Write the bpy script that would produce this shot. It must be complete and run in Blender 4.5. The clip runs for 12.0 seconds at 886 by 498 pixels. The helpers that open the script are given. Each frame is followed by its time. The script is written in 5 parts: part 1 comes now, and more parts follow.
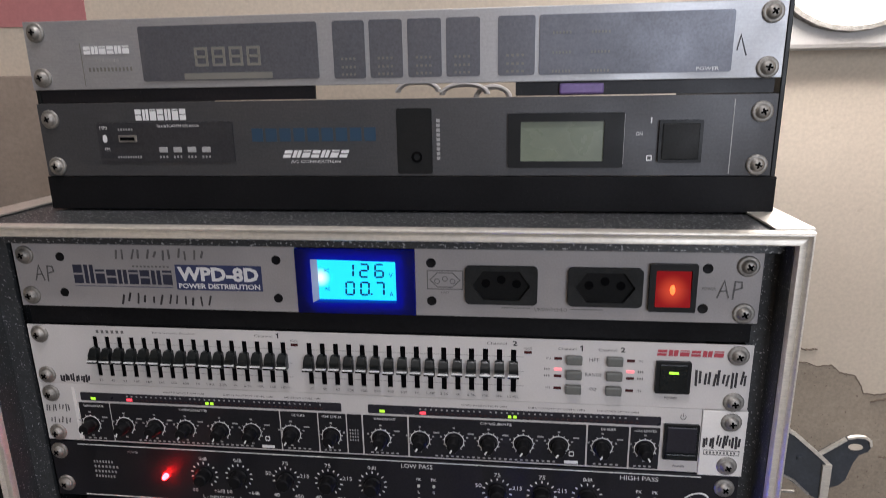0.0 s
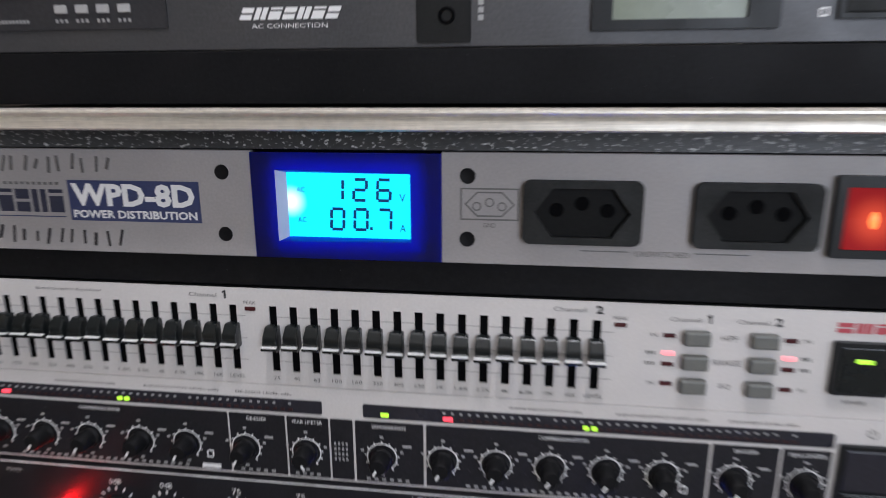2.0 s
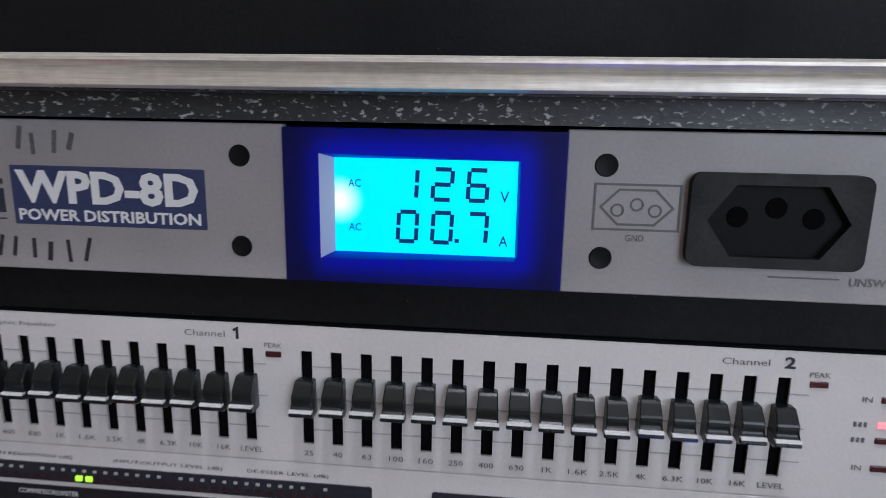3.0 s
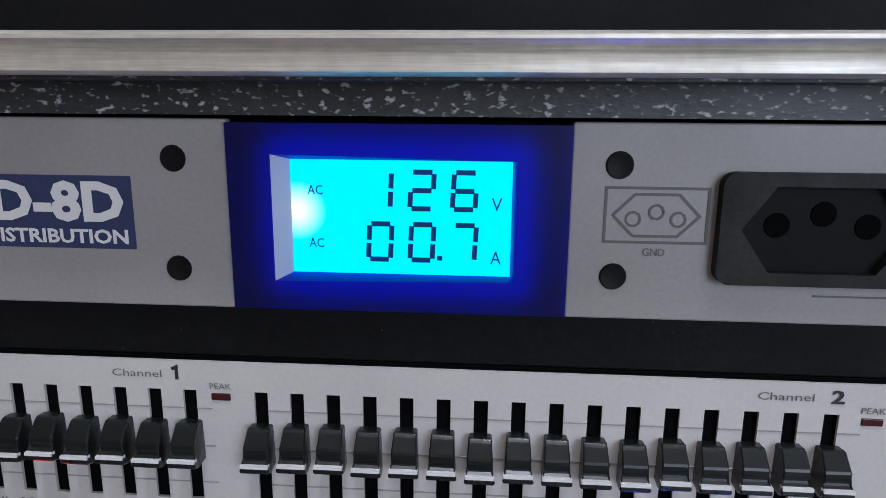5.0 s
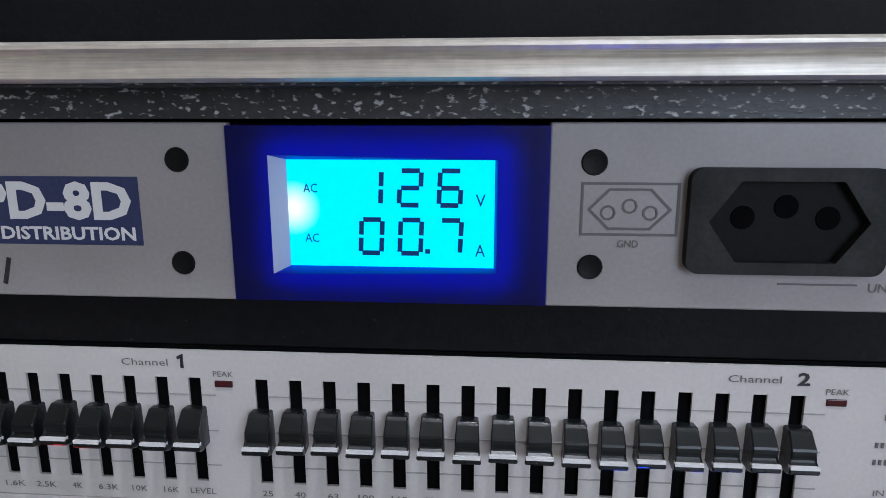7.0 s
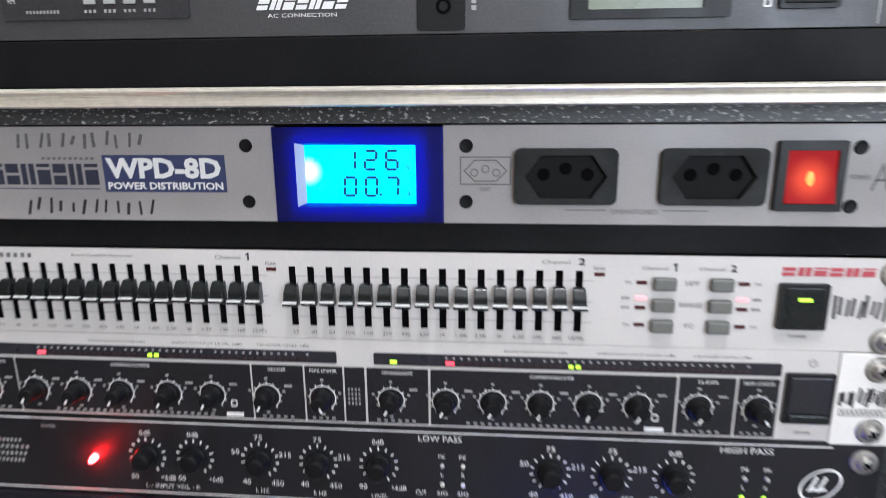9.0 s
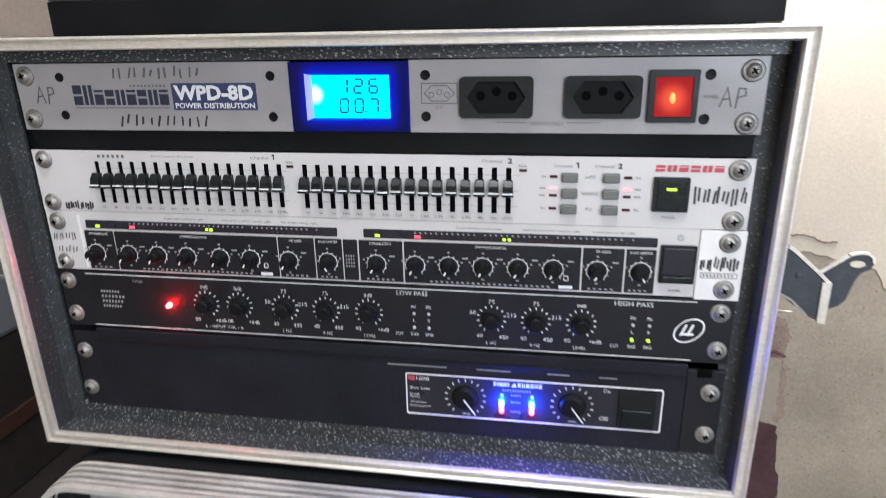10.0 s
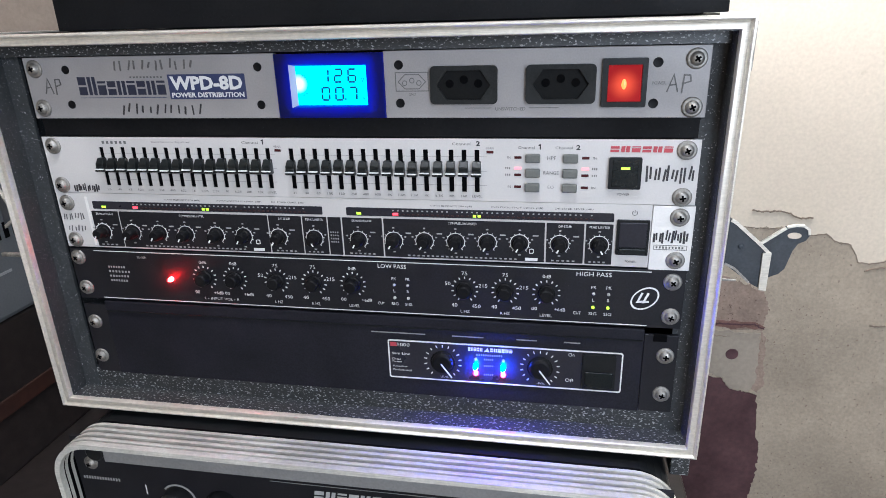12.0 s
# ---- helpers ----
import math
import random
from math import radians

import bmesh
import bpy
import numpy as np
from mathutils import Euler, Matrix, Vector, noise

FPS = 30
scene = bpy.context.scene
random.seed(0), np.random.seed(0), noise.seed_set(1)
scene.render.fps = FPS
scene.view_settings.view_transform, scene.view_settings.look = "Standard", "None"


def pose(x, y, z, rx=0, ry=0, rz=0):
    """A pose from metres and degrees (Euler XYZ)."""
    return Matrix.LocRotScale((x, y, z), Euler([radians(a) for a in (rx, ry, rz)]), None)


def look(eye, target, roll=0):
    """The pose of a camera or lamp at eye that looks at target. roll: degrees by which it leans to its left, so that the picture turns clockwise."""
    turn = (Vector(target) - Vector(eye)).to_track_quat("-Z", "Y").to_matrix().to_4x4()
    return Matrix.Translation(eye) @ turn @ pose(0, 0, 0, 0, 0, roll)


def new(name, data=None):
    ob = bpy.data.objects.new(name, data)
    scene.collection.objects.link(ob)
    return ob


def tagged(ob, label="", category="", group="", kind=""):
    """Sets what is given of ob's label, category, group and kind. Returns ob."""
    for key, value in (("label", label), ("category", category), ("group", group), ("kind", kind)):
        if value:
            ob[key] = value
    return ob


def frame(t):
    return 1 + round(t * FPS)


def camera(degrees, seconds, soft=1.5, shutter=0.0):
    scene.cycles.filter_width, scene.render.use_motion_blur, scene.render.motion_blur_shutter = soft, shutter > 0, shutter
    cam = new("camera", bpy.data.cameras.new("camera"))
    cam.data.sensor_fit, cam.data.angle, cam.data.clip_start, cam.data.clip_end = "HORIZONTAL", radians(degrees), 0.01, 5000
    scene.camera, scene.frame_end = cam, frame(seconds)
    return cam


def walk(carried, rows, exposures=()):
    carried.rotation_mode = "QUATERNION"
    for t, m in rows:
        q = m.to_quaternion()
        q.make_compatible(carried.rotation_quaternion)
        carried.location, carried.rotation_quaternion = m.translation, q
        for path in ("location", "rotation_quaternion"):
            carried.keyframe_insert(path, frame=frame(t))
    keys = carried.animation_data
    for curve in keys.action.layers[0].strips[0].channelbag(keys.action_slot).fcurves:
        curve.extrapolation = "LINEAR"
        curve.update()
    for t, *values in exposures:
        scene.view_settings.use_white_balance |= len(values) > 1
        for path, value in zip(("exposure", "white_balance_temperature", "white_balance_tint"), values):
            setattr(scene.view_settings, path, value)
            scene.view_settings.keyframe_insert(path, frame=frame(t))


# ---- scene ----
cam = camera(70.4, 12.0, 0.85, 0.5)
EXPOSURES = [(0, 0.05, 6500, 17), (0.5, 0.4, 6450, 16), (1, 0.75, 6400, 13), (1.5, 0.8, 6400, 13), (2, 0.35, 6300, 15), (3, 0.1, 6050, 16), (6.5, 0.1, 5900, 14), (8.5, 0.42, 6100, 13), (9, 0.95, 6250, 12), (9.5, 1.22, 6250, 12), (10, 0.95, 6200, 12), (10.5, 1.0, 6300, 12), (12, 0.85, 5950, 11)]
PATH = [
    (0, (0.097, -0.373, 1.264), (-0.136, 1.547, 0.754), -1.0),
    (0.5, (0.098, -0.372, 1.245), (-0.128, 1.534, 0.681), -0.8),
    (1, (0.1, -0.372, 1.221), (-0.143, 1.515, 0.605), -0.4),
    (1.5, (0.097, -0.346, 1.203), (-0.172, 1.566, 0.683), -0.5),
    (2, (0.067, -0.241, 1.187), (-0.194, 1.682, 0.704), -0.2),
    (2.5, (0.035, -0.194, 1.17), (-0.196, 1.744, 0.732), 0.9),
    (3, (0.018, -0.17, 1.168), (-0.176, 1.777, 0.751), 1.0),
    (5, (0.015, -0.14, 1.166), (-0.117, 1.812, 0.751), 0.5),
    (5.5, (0.015, -0.143, 1.165), (-0.118, 1.811, 0.759), 0.6),
    (6, (0.014, -0.143, 1.167), (-0.107, 1.803, 0.724), 0.5),
    (6.5, (0.017, -0.146, 1.166), (-0.116, 1.807, 0.755), 0.3),
    (8.5, (0.038, -0.218, 1.172), (-0.119, 1.73, 0.75), -0.5),
    (9, (0.058, -0.28, 1.18), (-0.112, 1.651, 0.688), -0.5),
    (9.5, (0.089, -0.341, 1.177), (-0.154, 1.568, 0.632), -1.1),
    (10, (0.119, -0.391, 1.179), (-0.195, 1.476, 0.533), -1.0),
    (10.5, (0.14, -0.418, 1.18), (-0.19, 1.422, 0.468), -1.3),
    (11, (0.142, -0.422, 1.18), (-0.194, 1.411, 0.454), -1.6),
    (11.5, (0.146, -0.423, 1.185), (-0.181, 1.415, 0.467), -1.7),
    (12, (0.148, -0.423, 1.187), (-0.19, 1.42, 0.485), -1.7),
]
walk(cam, [(t, look(eye, target, roll)) for t, eye, target, roll in PATH], EXPOSURES)

# ---- light ----
world = bpy.data.worlds.new("world")
world.use_nodes = True
world.node_tree.nodes["Background"].inputs[0].default_value = (0.60, 0.62, 0.68, 1)
world.node_tree.nodes["Background"].inputs[1].default_value = 0.05
scene.world = world
scene.view_settings.exposure = 0.0


def bulb_light(name, place, watts, radius, color):
    data = bpy.data.lights.new(name, "POINT")
    data.energy, data.shadow_soft_size, data.color = watts, radius, color
    ob = new(name, data)
    ob.location = place
    return ob


CEILING_LAMP = (0.08, -0.42, 2.32)
WALL_LAMP = (0.452, 0.345, 1.41)
bulb_light("ceiling_bulb_light", CEILING_LAMP, 21, 0.06, (0.95, 0.97, 1.0))
bulb_light("wall_lamp_light", WALL_LAMP, 3.4, 0.05, (1.0, 0.97, 0.93))
# added fill: area lamp in an assumed opening of the south wall, behind the eye
SOUTH_Y, FILL_X0, FILL_X1, FILL_Z0, FILL_Z1 = -1.65, 0.45, 1.45, 0.95, 2.05
fill_lamp = bpy.data.lights.new("window_daylight", "AREA")
fill_lamp.shape, fill_lamp.size, fill_lamp.size_y, fill_lamp.energy, fill_lamp.color = "RECTANGLE", FILL_X1 - FILL_X0, FILL_Z1 - FILL_Z0, 19, (0.82, 0.91, 1.0)
fill_ob = new("window_daylight", fill_lamp)
fill_ob.matrix_world = pose((FILL_X0 + FILL_X1) / 2, SOUTH_Y - 0.02, (FILL_Z0 + FILL_Z1) / 2, 90, 0, 0)


# ---- materials ----
def material(name, color, rough=0.5, metal=0.0, grain=0.0, scale=200.0, stain=0.0, stain_scale=8.0, bump=0.0,
             speck=None, speck_scale=400.0, speck_at=0.68, streak=0.0, spec=0.5, vary=0.0, speck_soft=0.05, speck_stretch=None):
    """A surface with fine grain, broad stains, fine relief, and specks or brushed streaks where asked for."""
    m = bpy.data.materials.new(name)
    m.use_nodes = True
    nt = m.node_tree
    n, l = nt.nodes, nt.links
    b = n["Principled BSDF"]
    b.inputs["Roughness"].default_value = rough
    b.inputs["Metallic"].default_value = metal
    b.inputs["Specular IOR Level"].default_value = spec
    co = n.new("ShaderNodeTexCoord").outputs["Object"]

    def noise_of(sc, detail=4.0, stretch=None):
        t = n.new("ShaderNodeTexNoise")
        t.inputs["Scale"].default_value = sc
        t.inputs["Detail"].default_value = detail
        if stretch:
            mp = n.new("ShaderNodeMapping")
            mp.inputs["Scale"].default_value = stretch
            l.new(co, mp.inputs["Vector"])
            l.new(mp.outputs["Vector"], t.inputs["Vector"])
        else:
            l.new(co, t.inputs["Vector"])
        return t.outputs["Fac"]

    def ramp(fac, lo, hi, a, c):
        r = n.new("ShaderNodeMapRange")
        r.inputs["From Min"].default_value, r.inputs["From Max"].default_value = lo, hi
        r.inputs["To Min"].default_value, r.inputs["To Max"].default_value = a, c
        l.new(fac, r.inputs["Value"])
        return r.outputs["Result"]

    def times(col, fac):
        x = n.new("ShaderNodeMix")
        x.data_type, x.blend_type = "RGBA", "MULTIPLY"
        x.inputs["Factor"].default_value = 1.0
        l.new(col, x.inputs["A"])
        l.new(fac, x.inputs["B"])
        return x.outputs["Result"]

    base = n.new("ShaderNodeRGB")
    base.outputs[0].default_value = (*color, 1)
    col = base.outputs[0]
    g = noise_of(scale)
    if grain:
        col = times(col, ramp(g, 0.3, 0.7, 1 - grain, 1 + grain * 0.6))
    if stain:
        s1 = noise_of(stain_scale, 6.0)
        col = times(col, ramp(s1, 0.35, 0.65, 1 - stain, 1 + stain * 0.4))
        l.new(ramp(s1, 0.35, 0.65, min(1, rough * 1.25), rough * 0.85), b.inputs["Roughness"])
    if streak:
        st = noise_of(60.0, 3.0, (1, 40, 40))
        col = times(col, ramp(st, 0.3, 0.7, 1 - streak, 1.0))
    if vary:
        oi = n.new("ShaderNodeObjectInfo")
        col = times(col, ramp(oi.outputs["Random"], 0, 1, 1 - vary, 1 + vary))
    if speck:
        v = noise_of(speck_scale, 2.0, speck_stretch)
        f = ramp(v, speck_at, speck_at + speck_soft, 0, 1)
        x = n.new("ShaderNodeMix")
        x.data_type = "RGBA"
        l.new(f, x.inputs["Factor"])
        l.new(col, x.inputs["A"])
        x.inputs["B"].default_value = (*speck, 1)
        col = x.outputs["Result"]
    l.new(col, b.inputs["Base Color"])
    if bump:
        bp = n.new("ShaderNodeBump")
        bp.inputs["Strength"].default_value = bump
        bp.inputs["Distance"].default_value = 0.0006
        l.new(noise_of(speck_scale, 2.0, speck_stretch) if speck else g, bp.inputs["Height"])
        l.new(bp.outputs["Normal"], b.inputs["Normal"])
    return m


def glowing(name, color, strength, body=(0.05, 0.05, 0.05), rough=0.3):
    m = bpy.data.materials.new(name)
    m.use_nodes = True
    b = m.node_tree.nodes["Principled BSDF"]
    b.inputs["Base Color"].default_value = (*body, 1)
    b.inputs["Roughness"].default_value = rough
    b.inputs["Emission Color"].default_value = (*color, 1)
    b.inputs["Emission Strength"].default_value = strength
    return m


def translucent(name, color, through_color, share, rough=0.3):
    """Plastic that lets some of the light behind it through."""
    m = bpy.data.materials.new(name)
    m.use_nodes = True
    n, l = m.node_tree.nodes, m.node_tree.links
    b = n["Principled BSDF"]
    b.inputs["Base Color"].default_value = (*color, 1)
    b.inputs["Roughness"].default_value = rough
    t = n.new("ShaderNodeBsdfTranslucent")
    t.inputs["Color"].default_value = (*through_color, 1)
    x = n.new("ShaderNodeMixShader")
    x.inputs[0].default_value = share
    l.new(b.outputs[0], x.inputs[1])
    l.new(t.outputs[0], x.inputs[2])
    l.new(x.outputs[0], n["Material Output"].inputs["Surface"])
    return m


SILVER = material("silver_grey_paint", (0.31, 0.295, 0.295), 0.42, 0.0, 0.07, 900, 0.10, 22, 0.05)
PALE = material("pale_grey_paint", (0.56, 0.54, 0.53), 0.40, 0.0, 0.05, 900, 0.07, 18, 0.04)
WHITE = material("white_paint", (0.74, 0.72, 0.70), 0.42, 0.0, 0.04, 800, 0.08, 30, 0.03)
BLACK = material("black_panel_paint", (0.013, 0.013, 0.017), 0.42, 0.0, 0.3, 700, 0.3, 14, 0.06, (0.09, 0.09, 0.10), 900, 0.74, spec=0.3)
KNOBBLACK = material("matt_black_plastic", (0.007, 0.007, 0.008), 0.5, 0.0, 0.2, 900, spec=0.14)
PLASTIC = material("black_plastic", (0.011, 0.012, 0.013), 0.36, 0.0, 0.2, 900, 0.2, 60, 0.04, spec=0.22)
CAP = material("slider_plastic", (0.009, 0.012, 0.013), 0.24, 0.0, 0.2, 900, 0.25, 60, 0.04, spec=0.38, vary=0.2)
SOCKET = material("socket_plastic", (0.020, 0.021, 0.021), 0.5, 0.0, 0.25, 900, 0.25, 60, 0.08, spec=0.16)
# Darker copy of SOCKET: the shade inside the outlet wells, put into the colour.
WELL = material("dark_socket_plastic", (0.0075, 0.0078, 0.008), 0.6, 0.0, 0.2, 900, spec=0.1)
# Near black that stands in for the shade inside holes, slots and cavities.
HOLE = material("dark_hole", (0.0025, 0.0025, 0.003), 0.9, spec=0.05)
LAMINATE = material("speckled_laminate", (0.034, 0.037, 0.040), 0.45, 0.0, 0.3, 300, 0.3, 10, 0.35, (0.42, 0.43, 0.43), 760, 0.58, speck_soft=0.10, speck_stretch=(0.55, 0.8, 1.0))
CASE_SIDE = material("dark_case_board", (0.040, 0.044, 0.048), 0.5, 0.0, 0.3, 400, 0.3, 9, 0.5, (0.32, 0.32, 0.33), 760, 0.645)
ALU = material("worn_aluminium", (0.82, 0.775, 0.69), 0.40, 0.55, 0.10, 300, 0.18, 12, 0.06, streak=0.25)
STEEL = material("screw_steel", (0.36, 0.345, 0.32), 0.55, 0.9, 0.2, 800, 0.25, 150, 0.1)
BRACKET = material("zinc_bracket", (0.045, 0.052, 0.062), 0.38, 0.15, 0.2, 500, 0.3, 60, 0.1)
RIB = material("ribbed_cream_metal", (0.72, 0.70, 0.64), 0.48, 0.15, 0.10, 300, 0.25, 14, 0.06, streak=0.3)
FRONTGREY = material("brushed_grey_front", (0.42, 0.425, 0.44), 0.42, 0.6, 0.08, 600, 0.12, 16, 0.04, streak=0.12)
GREYBAR = material("mid_grey_metal", (0.30, 0.30, 0.30), 0.45, 0.3, 0.1, 500, 0.12, 18, 0.05)
INK = material("black_ink", (0.02, 0.02, 0.022), 0.6)
MARKER = material("marker_ink", (0.028, 0.026, 0.03), 0.45, 0.0, 0.4, 1500)
PENCIL = material("faded_marker_ink", (0.105, 0.10, 0.10), 0.5, 0.0, 0.4, 1500)
GREYINK = material("grey_ink", (0.12, 0.117, 0.115), 0.6)
LINEINK = material("pale_grey_ink", (0.30, 0.29, 0.285), 0.6)
NAVY = material("navy_ink", (0.030, 0.042, 0.115), 0.5, 0.0, 0.15, 1200)
NAVYLOGO = material("dark_navy_ink", (0.022, 0.026, 0.050), 0.5, 0.0, 0.15, 1200)
REDINK = material("red_ink", (0.42, 0.05, 0.07), 0.5)
BLUEINK = material("blue_ink", (0.012, 0.045, 0.085), 0.5)
PRINT = material("white_ink", (0.72, 0.72, 0.72), 0.55)
FAINTPRINT = material("faint_grey_ink", (0.17, 0.165, 0.145), 0.55)
# Lighter than DARKFIELD: a veil of glare is put into this colour.
FIELD = material("smoked_grey_front", (0.13, 0.135, 0.155), 0.45, 0.60, 0.15, 700, 0.15, 14)
DIMPRINT = material("dim_white_ink", (0.34, 0.34, 0.34), 0.55)
BUTTON = material("grey_green_button", (0.125, 0.128, 0.118), 0.45, 0.0, 0.1, 800)
LED_OFF = material("dark_red_led", (0.055, 0.010, 0.013), 0.25)
LED_DARK = material("dark_meter_lamp", (0.035, 0.010, 0.010), 0.3)
LOGOGREY = material("dull_grey_logo", (0.42, 0.42, 0.42), 0.5)
AMPBLACK = material("black_amplifier_paint", (0.014, 0.014, 0.020), 0.55, 0.0, 0.3, 700, 0.3, 14, 0.06, spec=0.18)
PLINTH = material("dull_black_paint", (0.0075, 0.0075, 0.0085), 0.6, 0.0, 0.3, 500, 0.3, 12, 0.15, (0.05, 0.05, 0.052), 700, 0.72, spec=0.12)
LED_OFF_GREY = material("unlit_led", (0.45, 0.45, 0.43), 0.3)
LCD_OFF = material("unlit_green_display", (0.17, 0.20, 0.15), 0.25, 0.0, 0.05, 400, 0.15, 30)
WINDOW = material("smoked_window", (0.022, 0.022, 0.030), 0.30, 0.0, 0.2, 600, 0.2, 25, spec=0.35)
PLASTER = material("cream_plaster", (0.60, 0.52, 0.42), 0.85, 0.0, 0.08, 240, 0.10, 3.2, 0.3, (0.50, 0.43, 0.34), 90, 0.68, speck_soft=0.1)
BARE = material("bare_plaster", (0.345, 0.288, 0.222), 0.95, 0.0, 0.14, 260, 0.22, 7, 1.0, (0.17, 0.125, 0.095), 210, 0.665, speck_soft=0.05)
BROWN = material("brown_mortar", (0.27, 0.20, 0.16), 0.95, 0.0, 0.16, 260, 0.25, 22, 1.0, (0.12, 0.08, 0.06), 240, 0.66)
RUST = material("red_brown_mortar", (0.16, 0.085, 0.07), 0.95, 0.0, 0.25, 260, 0.3, 40, 1.0)
# The metal sheen is added to imitate glare over the black front.
VEILED_BLACK = material("brushed_black_anodised_metal", (0.078, 0.079, 0.084), 0.50, 0.50, 0.15, 700, 0.15, 14, 0.05, streak=0.15)
DARKFIELD = material("smoked_dark_front", (0.058, 0.060, 0.068), 0.40, 0.60, 0.15, 700, 0.15, 14)
CEMENT = material("grey_cement", (0.275, 0.235, 0.19), 0.95, 0.0, 0.10, 150, 0.15, 10, 0.5)
MAROON = material("maroon_undercoat", (0.070, 0.030, 0.034), 0.8, 0.0, 0.2, 160, 0.3, 14, 0.5)
PINK = material("pink_paint", (0.50, 0.20, 0.20), 0.8, 0.0, 0.06, 200, 0.1, 4, 0.2)
CEIL = material("white_ceiling_paint", (0.72, 0.70, 0.66), 0.9, 0.0, 0.04, 100, 0.06, 2, 0.1)
FLOOR = material("grey_floor_tiles", (0.24, 0.23, 0.22), 0.5, 0.0, 0.2, 60, 0.2, 3, 0.1)
TABLE = material("dark_stained_wood", (0.030, 0.022, 0.020), 0.5, 0.0, 0.3, 90, 0.4, 8, 0.2, streak=0.4)
REDWOOD = material("red_brown_wood", (0.055, 0.022, 0.016), 0.5, 0.0, 0.25, 90, 0.35, 10, 0.2, streak=0.3)
DEVICE = material("mid_grey_plastic", (0.13, 0.135, 0.14), 0.5, 0.0, 0.1, 500, 0.12, 12, 0.1)
LAMPBODY = material("grey_lamp_plastic", (0.42, 0.41, 0.39), 0.45, 0.0, 0.05, 300, 0.1, 10)
BOARD = material("tan_brown_board", (0.33, 0.265, 0.215), 0.8, 0.0, 0.1, 200, 0.15, 6, 0.2)
PURPLE = material("purple_plastic", (0.15, 0.10, 0.26), 0.4, 0.0, 0.1, 400)
CABLE = material("white_cable", (0.65, 0.63, 0.62), 0.4)
LCD = glowing("lit_blue_display", (0.0, 0.66, 1.0), 1.3, (0.0, 0.05, 0.08))


def backlight_spot(m, place, radius, far=(0.0, 0.66, 1.0), near=(0.8, 1.0, 1.0)):
    """The display's lamp at its edge shows as a paler, brighter spot."""
    n, l = m.node_tree.nodes, m.node_tree.links
    b = n["Principled BSDF"]
    geo = n.new("ShaderNodeNewGeometry")
    d = n.new("ShaderNodeVectorMath")
    d.operation = "DISTANCE"
    d.inputs[1].default_value = place
    l.new(geo.outputs["Position"], d.inputs[0])
    r = n.new("ShaderNodeMapRange")
    r.interpolation_type = "SMOOTHSTEP"
    r.inputs["From Min"].default_value, r.inputs["From Max"].default_value = 0.0, radius
    r.inputs["To Min"].default_value, r.inputs["To Max"].default_value = 1.0, 0.0
    l.new(d.outputs["Value"], r.inputs["Value"])
    x = n.new("ShaderNodeMix")
    x.data_type = "RGBA"
    l.new(r.outputs["Result"], x.inputs["Factor"])
    x.inputs["A"].default_value = (*far, 1)
    x.inputs["B"].default_value = (*near, 1)
    l.new(x.outputs["Result"], b.inputs["Emission Color"])


backlight_spot(LCD, (-0.0290, 0.003, 1.1440), 0.0075)
SEGMENT = glowing("display_segment", (0.0, 0.04, 0.18), 0.30, (0.0, 0.02, 0.08))
# The blue let through imitates bloom around the lit display.
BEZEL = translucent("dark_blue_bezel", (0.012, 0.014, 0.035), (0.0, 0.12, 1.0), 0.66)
# Pale lilac puts the light on the left bevel into its colour.
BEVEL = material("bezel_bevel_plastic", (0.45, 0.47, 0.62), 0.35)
ROCKER_RED = glowing("lit_red_rocker", (1.0, 0.045, 0.03), 0.55, (0.12, 0.004, 0.004), 0.5)
backlight_spot(ROCKER_RED, (0.1900, -0.003, 1.1418), 0.0115, (0.27, 0.004, 0.006), (1.0, 0.11, 0.045))
ROCKER_RED.node_tree.nodes["Principled BSDF"].inputs["Specular IOR Level"].default_value = 0.08
ROCKER_CORE = glowing("rocker_neon", (1.0, 0.22, 0.05), 1.5, (0.5, 0.05, 0.02))
LED_RED = glowing("lit_red_led", (1.0, 0.005, 0.005), 180.0)
LED_PINK = glowing("lit_pale_red_led", (1.0, 0.22, 0.25), 1.0, (0.5, 0.2, 0.2))
LED_SMALL_RED = glowing("lit_small_red_led", (1.0, 0.05, 0.08), 1.6)
LED_GREEN = glowing("lit_green_led", (0.45, 1.0, 0.03), 1.2)
LED_BLUE = glowing("lit_blue_led", (0.005, 0.06, 1.0), 450.0)
LED_AMPRED = glowing("lit_clip_led", (1.0, 0.01, 0.06), 60.0)
LAMPGLOW = glowing("lit_lamp_dome", (1.0, 0.93, 0.82), 9.0, (0.8, 0.8, 0.8))


# ---- building helpers ----
def thing(name, place, label, category, group="", kind=""):
    ob = new(name)
    ob.empty_display_size = 0.02
    ob.location = place
    return tagged(ob, label, category, group, kind)


def origin(ob):
    v = Vector((0, 0, 0))
    while ob:
        v += Vector(ob.location)
        ob = ob.parent
    return v


def put(name, mesh, mat, parent, label="", at=(0, 0, 0)):
    if mat and not mesh.materials:
        mesh.materials.append(mat)
    ob = new(name, mesh)
    ob.parent = parent
    ob.location = at
    if label:
        ob["label"] = label
    return ob


def part(name, bm, mat, parent, label="", smooth=False):
    """One mesh under a thing; bm is in the world's metres."""
    bmesh.ops.translate(bm, verts=bm.verts, vec=-origin(parent))
    bmesh.ops.recalc_face_normals(bm, faces=bm.faces)
    me = bpy.data.meshes.new(name)
    bm.to_mesh(me)
    bm.free()
    if smooth:
        me.shade_smooth()
        me.set_sharp_from_angle(angle=radians(35))
    return put(name, me, mat, parent, label)


